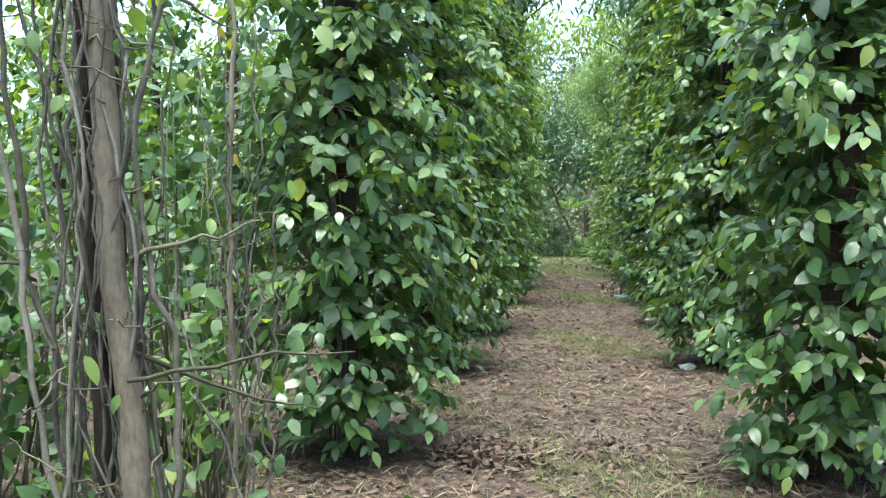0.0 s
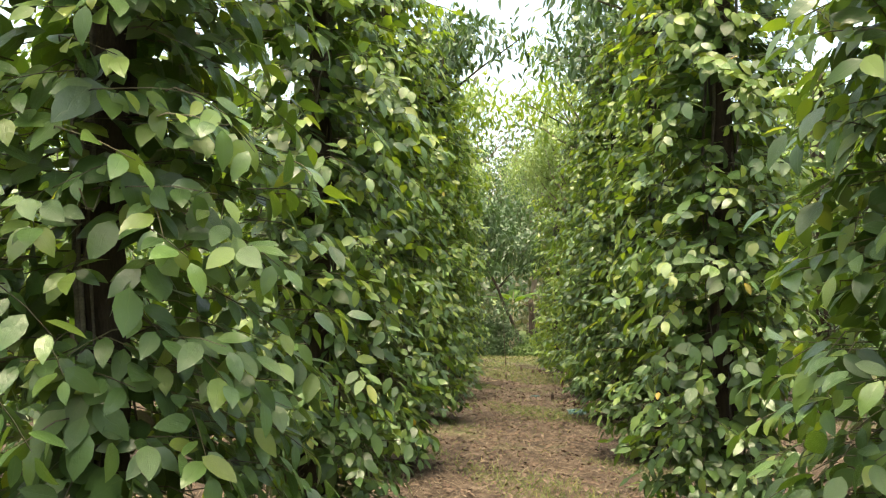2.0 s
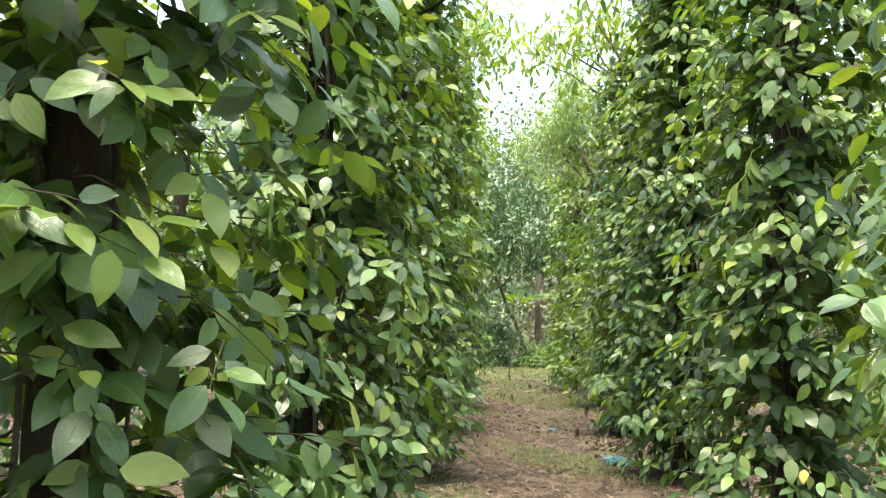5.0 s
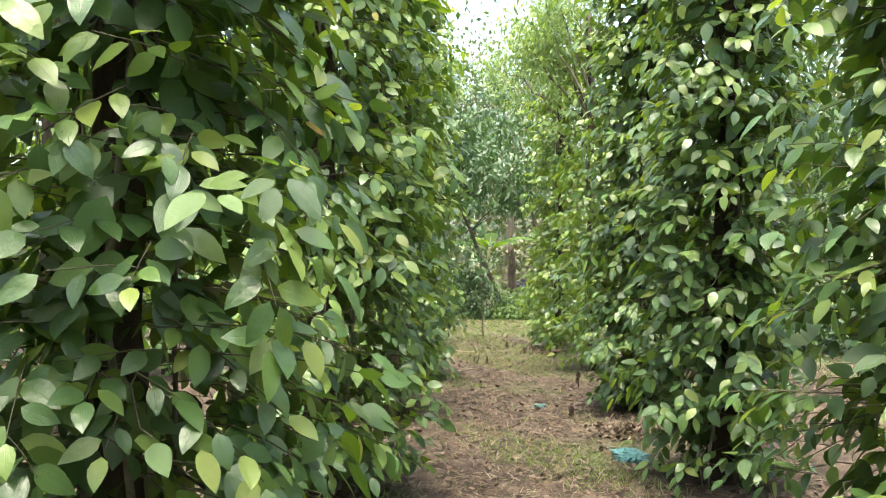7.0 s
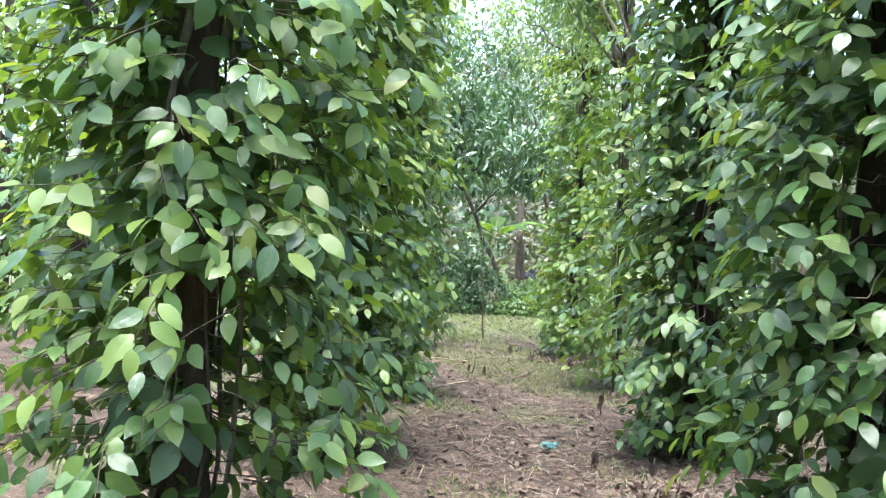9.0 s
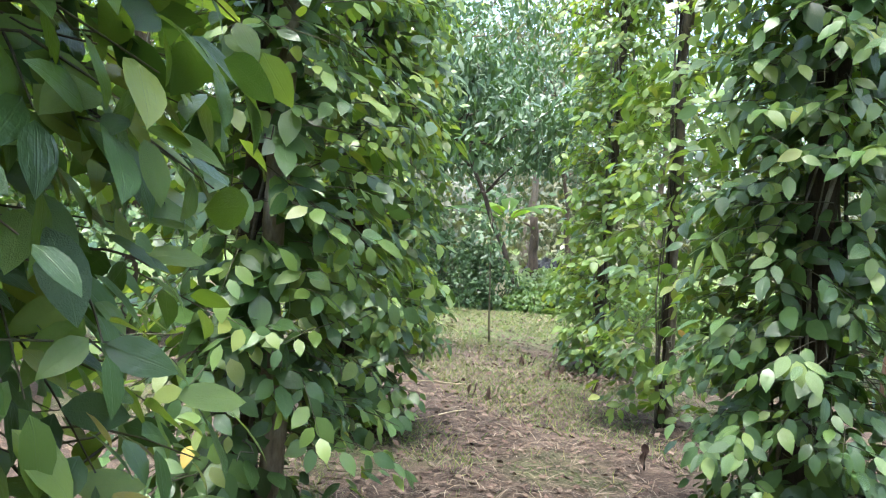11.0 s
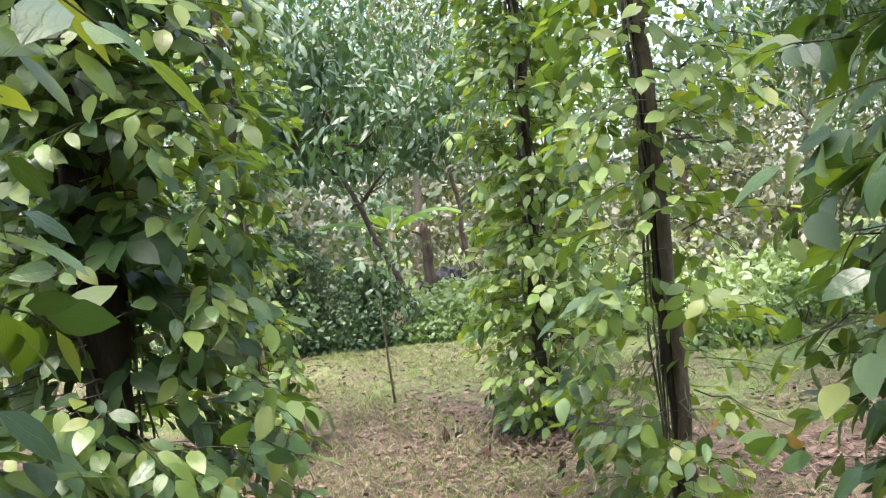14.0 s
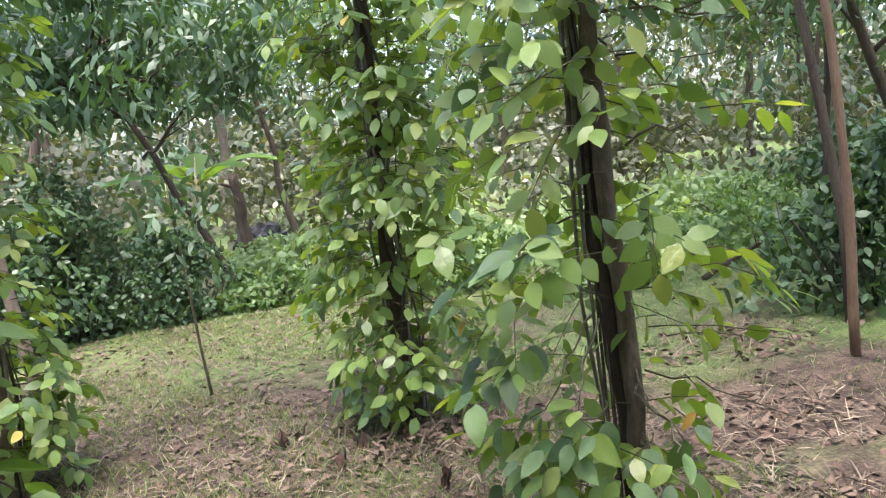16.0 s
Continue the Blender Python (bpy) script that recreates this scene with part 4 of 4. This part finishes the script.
def litter_heap(x, y, r, h, seed, label, share=0.6):
    """A low heap of dry leaves and straw."""
    rng = np.random.default_rng(seed)
    ob = tagged(new("litter_heap"), label, "litter heap", "heaps of dry litter")
    ob.location = (x, y, on_ground(x, y) - 0.005)
    for name, template, material, n, size in (("dry_leaf_layer", LEAF_MED, DEAD, int(620 * share), (0.03, 0.07)), ("straw_layer", STRAW_T, STRAW, int(420 * (1 - share)) + 60, (0.06, 0.16))):
        a, q = rng.uniform(0, 2 * math.pi, n), np.sqrt(rng.random(n))
        place = np.stack([r * q * np.cos(a), r * 0.8 * q * np.sin(a), h * (1 - q ** 2) * rng.uniform(0.5, 1, n) + 0.01], axis=-1)
        way = np.stack([rng.normal(0, 1, n), rng.normal(0, 1, n), rng.normal(0.15, 0.35, n)], axis=-1)
        face = rng.normal(0, 0.5, (n, 3)) + np.array([0, 0, 1.0])
        child(name, scatter_mesh(name, template, place, frames_for(way, face), rng.uniform(size[0], size[1], n), material), ob, "", "stuff")


litter_heap(-0.5, 5.05, 0.42, 0.13, 741, "low heap of brown curled leaves beside a vine", 0.7)
litter_heap(0.2, 5.2, 0.28, 0.07, 742, "small reddish tuft of dry straw on soil", 0.25)
litter_heap(0.85, 14.9, 0.4, 0.1, 743, "low heap of dark dry litter beside a vine", 0.7)
litter_heap(2.3, 19.3, 0.6, 0.025, 745, "thin spread of dry straw on the open ground", 0.35)
litter_heap(2.9, 20.6, 0.65, 0.025, 746, "thin spread of dry straw on the open ground", 0.35)
litter_heap(1.9, 18.2, 0.55, 0.025, 747, "thin spread of dry straw on the open ground", 0.4)
litter_heap(0.72, 20.1, 0.45, 0.08, 744, "low heap of dry litter at a vine's foot", 0.5)


def stick(p, q, r, seed, label, material=STICK):
    rng = np.random.default_rng(seed)
    pts = wobble(p, q, 9, 0.006, rng)
    me = mesh_from("stick", *tube_data(pts, np.linspace(r, r * 0.6, 9), 6), material)
    return tagged(new("stick", me), label, "stick", "fallen sticks")


stick((-1.25, 17.6, 0.02), (-0.5, 18.3, 0.03), 0.008, 402, "grey dry stick lying on the soil")
stick((4.1, 22.6, 0.02), (5.0, 22.9, 0.22), 0.035, 403, "dark fallen branch on the clearing's edge", DARK_BARK)


def stub(x, y, h, seed):
    rng = np.random.default_rng(seed)
    ob = tagged(new("weed_stalk"), "short dark dried weed stalk standing in soil", "weed stalk", "dried weed stalks")
    ob.location = (x, y, on_ground(x, y) - 0.01)
    child("stem", mesh_from("stem", *tube_data(wobble((0, 0, -0.02), (rng.normal(0, 0.03), rng.normal(0, 0.03), h), 6, 0.006, rng), np.linspace(0.009, 0.005, 6), 5), DARK_BARK), ob)
    lf = mesh_from("withered_leaf", LEAF_NEAR[4][0] * 0.09, LEAF_NEAR[4][1], DEAD, LEAF_NEAR[4][2])
    for k in range(2):
        o = child("withered_leaf", lf, ob)
        o.matrix_basis = pose(0, 0, h * (0.6 + 0.25 * k), -70, 0, rng.uniform(0, 360))


for k, (sx, sy, sh) in enumerate(((-0.04, 20.38, 0.14), (0.69, 17.24, 0.22), (0.05, 20.5, 0.1), (0.2, 19.9, 0.12), (0.35, 20.1, 0.16), (-0.5, 18.9, 0.14), (-0.35, 18.8, 0.13), (0.6, 19.4, 0.14), (0.45, 15.6, 0.15), (0.75, 15.2, 0.2))):
    stub(sx, sy, sh, 420 + k)
